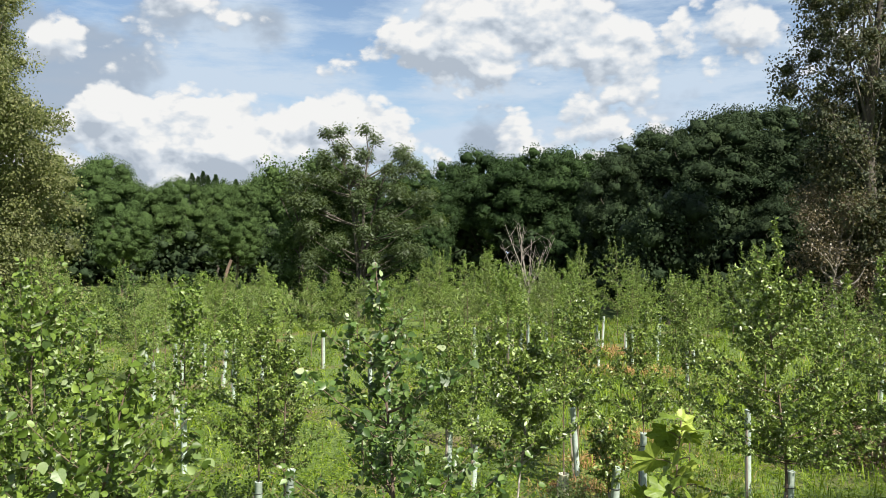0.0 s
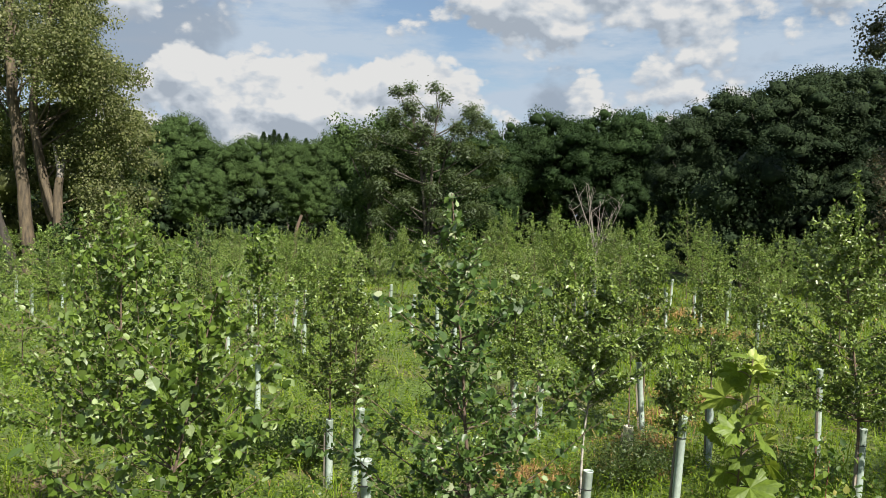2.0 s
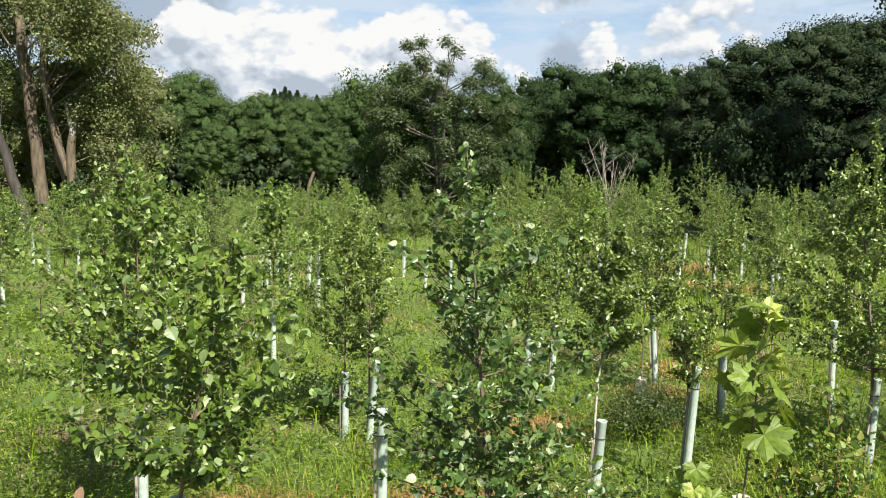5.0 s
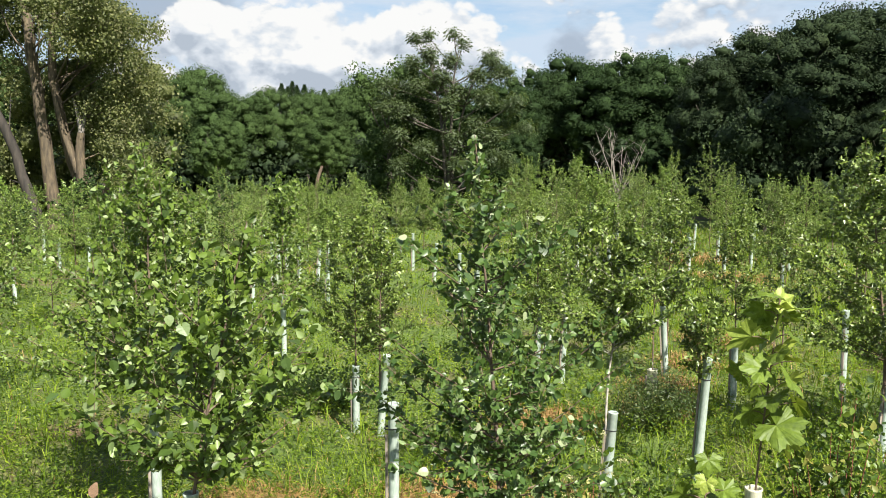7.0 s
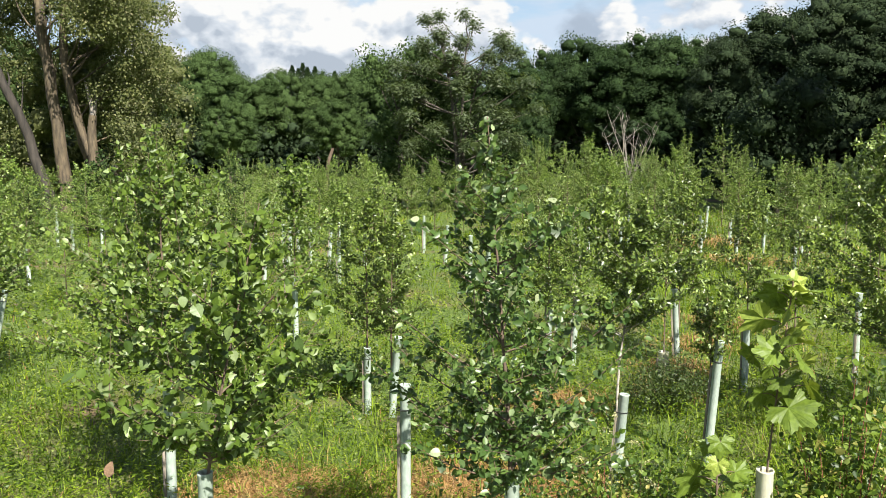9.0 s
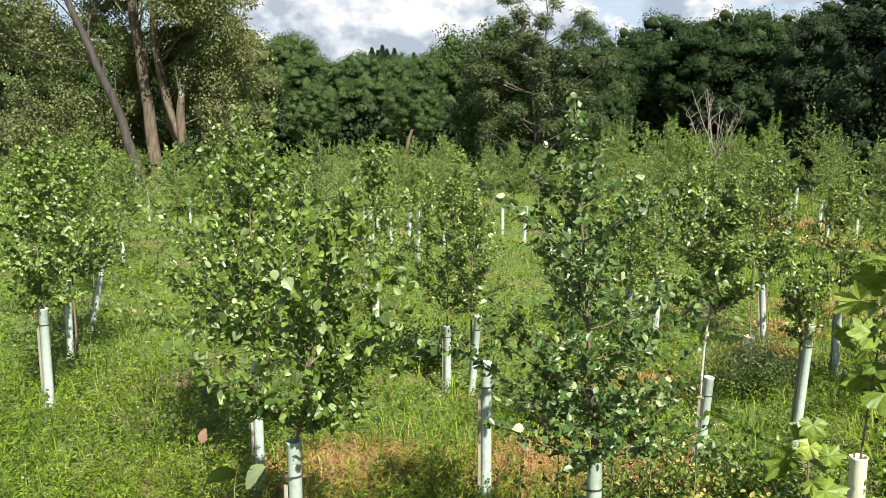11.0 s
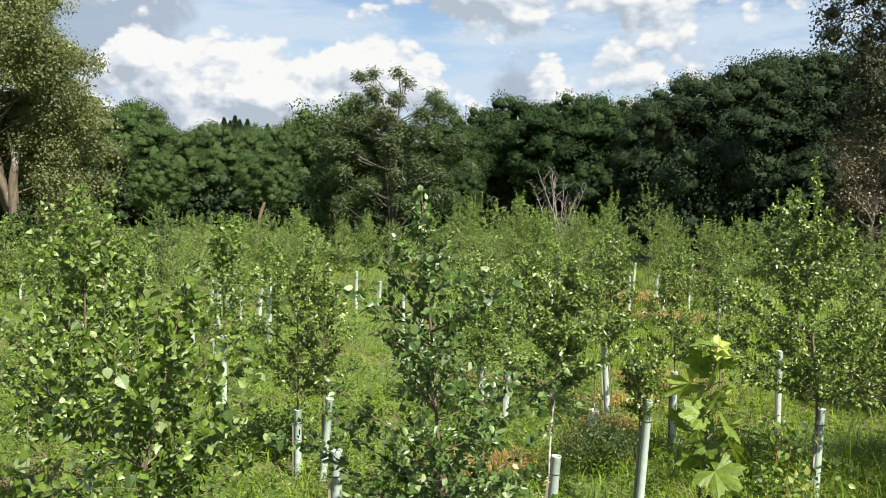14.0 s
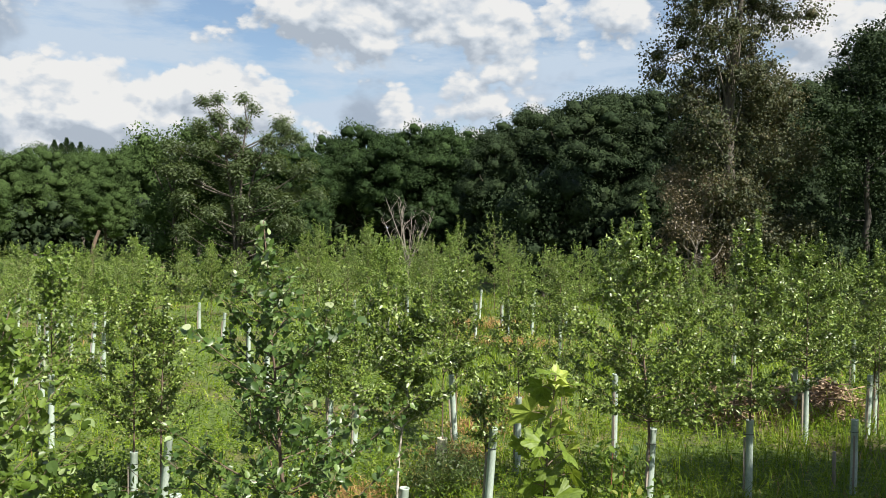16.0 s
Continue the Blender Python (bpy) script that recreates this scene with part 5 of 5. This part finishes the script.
def large_leaved(label, seed, x, y, height, first, count, size, spread, lean=0.0):
    rng = np.random.default_rng(seed)
    root = new("sycamore_sapling")
    limbs = Limbs()
    spine = spline([(0, 0, 0), (.02, 0, height * 0.5), (lean, .02, height)], 10)
    limbs.add(spine, np.linspace(0.011, 0.004, 10), 7)
    for k in range(count):
        f = (k + 0.5) / count
        z = first + (height - first) * f
        a = k * 2.399 + rng.uniform(-.4, .4)
        l = spread * (1.2 - 0.75 * f) * rng.uniform(0.4, 1.3)
        s = np.array([np.interp(z, spine[:, 2], spine[:, 0]), np.interp(z, spine[:, 2], spine[:, 1]), z])
        tip = s + [l * math.cos(a), l * math.sin(a), 0.35 * l]
        limbs.add(spline([s, (s + tip) / 2 + [0, 0, 0.03], tip], 4), [0.005, 0.004, 0.003, 0.002], 5)
        leaf = new("leaf", LOBED[k % 6])
        leaf.parent = root
        droop = rng.uniform(-10, 80)
        s = size * rng.uniform(0.55, 1.15) * (1.0 - 0.35 * f ** 3)
        leaf.matrix_basis = Matrix.Translation(tip) @ Euler((rng.uniform(-1.2, 1.2), radians(droop), a + rng.uniform(-.8, .8))).to_matrix().to_4x4() @ Matrix.Diagonal((s, s, s, 1))
    attach("trunk", limbs.mesh("trunk"), TWIG, root, smooth=True)
    root.matrix_basis = put(x, y)
    return tagged(root, label, "sapling")


large_leaved("sapling with very large bright lobed leaves in a cream shelter", 711, 1.97, 5.22, 2.64, 1.70, 26, 0.20, 0.17, 0.15)
large_leaved("low sapling with bright lobed leaves by the bank", 712, 1.36, 4.25, 1.92, 1.5, 11, 0.16, 0.14)


# ---- a withered leaf on a tall stem, and a broad-leaved weed on the bank ----
def leafy_stalk(name, label, x, y, top, leaves, stem_mat, seed):
    """A thin bent stem with a few single large leaves: each is x, y, z, turn, droop, roll (degrees) and length."""
    root = new(name)
    limbs = Limbs()
    line = spline([(0, 0, 0), (0.02, 0.01, top[2] * 0.55), top], 9)
    limbs.add(line, np.linspace(0.007, 0.004, 9), 6)
    for k, (lx, ly, lz, turn, droop, roll, size, mat) in enumerate(leaves):
        q = line[np.argmin(np.abs(line[:, 2] - (lz - 0.08)))]
        limbs.add(spline([q, (q + [lx, ly, lz]) / 2 + [0, 0, 0.01], (lx, ly, lz)], 4), [0.004, 0.0035, 0.003, 0.0025], 5)
        ob = new("leaf", poplar_blade(seed + k, mat))
        ob.parent = root
        ob.matrix_basis = Matrix.Translation((lx, ly, lz)) @ Euler((radians(roll), radians(droop), radians(turn))).to_matrix().to_4x4() @ Matrix.Diagonal((size, size, size, 1))
    attach("stem", limbs.mesh("stem"), stem_mat, root, smooth=True)
    root.matrix_basis = put(x, y)
    return tagged(root, label, "weed")


leafy_stalk("withered_weed", "thin tall weed ending in one withered brown leaf", -2.30, 5.30, (-0.09, 0.02, 1.22),
            [(-0.09, 0.02, 1.22, 40, -75, 20, 0.11, DEAD_LEAF)], STEM, 721)
leafy_stalk("broadleaf_weed", "low weed with broad ribbed dull green leaves", -1.90, 4.55, (0.02, 0.03, 1.24),
            [(0.05, 0.0, 1.36, 175, 10, 45, 0.20, POPLAR_SINGLE), (0.10, 0.0, 1.28, -15, -45, 40, 0.19, POPLAR_SINGLE), (0.02, 0.05, 1.1, 95, 10, 0, 0.18, POPLAR_SINGLE),
             (-0.03, -0.03, 1.02, 230, 15, 10, 0.17, POPLAR_SINGLE), (0.03, -0.04, 0.92, 310, 20, -10, 0.18, POPLAR_SINGLE)], STEM, 731)


# ---- weeds with pale drooping flower spikes under the slim poplar ----
def flowering_weed(x, y, height, spikes, seed):
    rng = np.random.default_rng(seed)
    root = new("flowering_weed")
    limbs = Limbs()
    line = spline([(0, 0, 0), (0.03, 0.0, height * 0.6), (0.05, 0.02, height)], 9)
    limbs.add(line, np.linspace(0.006, 0.002, 9), 6)
    n = 60
    q = line[rng.integers(2, 8, n)] + rng.normal(0, 0.05, (n, 3))
    attach("foliage", leaf_mesh("foliage", q, rng.normal(size=(n, 3)), rng.normal(0, 0.5, (n, 3)) + [0, 0, 0.8], rng.uniform(0.03, 0.06, n), OVATE), WEED, root)
    for k in range(spikes):
        s = line[-1 - k % 3]
        a, l = rng.uniform(0, 2 * np.pi), rng.uniform(0.10, 0.16)
        arc = spline([s, s + [0.5 * l * math.cos(a), 0.5 * l * math.sin(a), 0.4 * l], s + [l * math.cos(a), l * math.sin(a), 0.1 * l]], 8)
        limbs.add(arc, np.linspace(0.002, 0.001, 8), 4)
        n = 46
        p = arc[rng.integers(2, 8, n)] + rng.normal(0, 0.006, (n, 3))
        attach("flower_spike", leaf_mesh("flower_spike", p, rng.normal(size=(n, 3)), rng.normal(size=(n, 3)), rng.uniform(0.009, 0.016, n), DIAMOND), FLOWER, root, "pale cream flower spike")
    attach("stem", limbs.mesh("stem"), STEM, root, smooth=True)
    root.matrix_basis = put(x, y)
    return tagged(root, "leafy weed with pale cream flower spikes", "weed", "flowering weeds")


for k, (x, y, h) in enumerate(((0.08, 5.66, 1.46), (0.46, 5.62, 1.36), (-0.2, 5.9, 1.0), (1.02, 5.55, 1.62), (0.75, 5.8, 1.3), (1.3, 5.9, 1.25))):
    flowering_weed(x, y, h, 3, 741 + k)


# ---- heaps of cut brush ----
def brush_pile(x, y, rx, ry, h, seed):
    rng = np.random.default_rng(seed)
    root = new("brush_pile")
    limbs = Limbs()
    for _ in range(170):
        a, rad = rng.uniform(0, 2 * np.pi), math.sqrt(rng.random())
        c = np.array([rad * rx * math.cos(a), rad * ry * math.sin(a), h * (1 - rad * rad) * rng.uniform(0.2, 1) + 0.04])
        t, l = rng.uniform(0, np.pi), rng.uniform(0.2, 0.6)
        o = np.array([math.cos(t) * l, math.sin(t) * l, rng.normal(0, 0.10)])
        limbs.add(np.maximum(spline([c - o, c + rng.normal(0, 0.04, 3), c + o], 5), [-9, -9, 0.02]), np.linspace(rng.uniform(0.008, 0.02), 0.004, 5), 5)
    attach("brushwood", limbs.mesh("brushwood"), BRUSH, root, smooth=True)
    n = 2600
    a, rad = rng.uniform(0, 2 * np.pi, n), np.sqrt(rng.random(n))
    p = np.column_stack([rad * rx * np.cos(a), rad * ry * np.sin(a), h * (1 - rad ** 2) * rng.uniform(0.3, 1, n) + 0.03])
    attach("leaf_litter", leaf_mesh("leaf_litter", p, rng.normal(size=(n, 3)), rng.normal(0, .6, (n, 3)) + [0, 0, 1], rng.uniform(0.05, 0.11, n), DIAMOND), BRUSH_LEAF, root)
    root.matrix_basis = put(x, y)
    tagged(root, "heap of cut branches with withered brown leaves", "brush pile", "brush piles")


brush_pile(9.1, 13.9, 0.85, 0.7, 0.75, 801)
brush_pile(10.8, 13.6, 1.15, 0.7, 0.75, 802)

# lone stake in the grass
bm = bmesh.new()
bmesh.ops.create_cube(bm, size=1, matrix=Matrix.Translation((0, 0, 0.28)) @ Matrix.Diagonal((0.035, 0.035, 0.56, 1)))
bmesh.ops.bevel(bm, geom=list(bm.edges), offset=0.004, segments=1)
stake = part("wooden_stake", bm, STAKE, None)
stake.matrix_basis = put(8.0, 9.65, 20)
tagged(stake, "short weathered wooden stake in the grass", "stake")
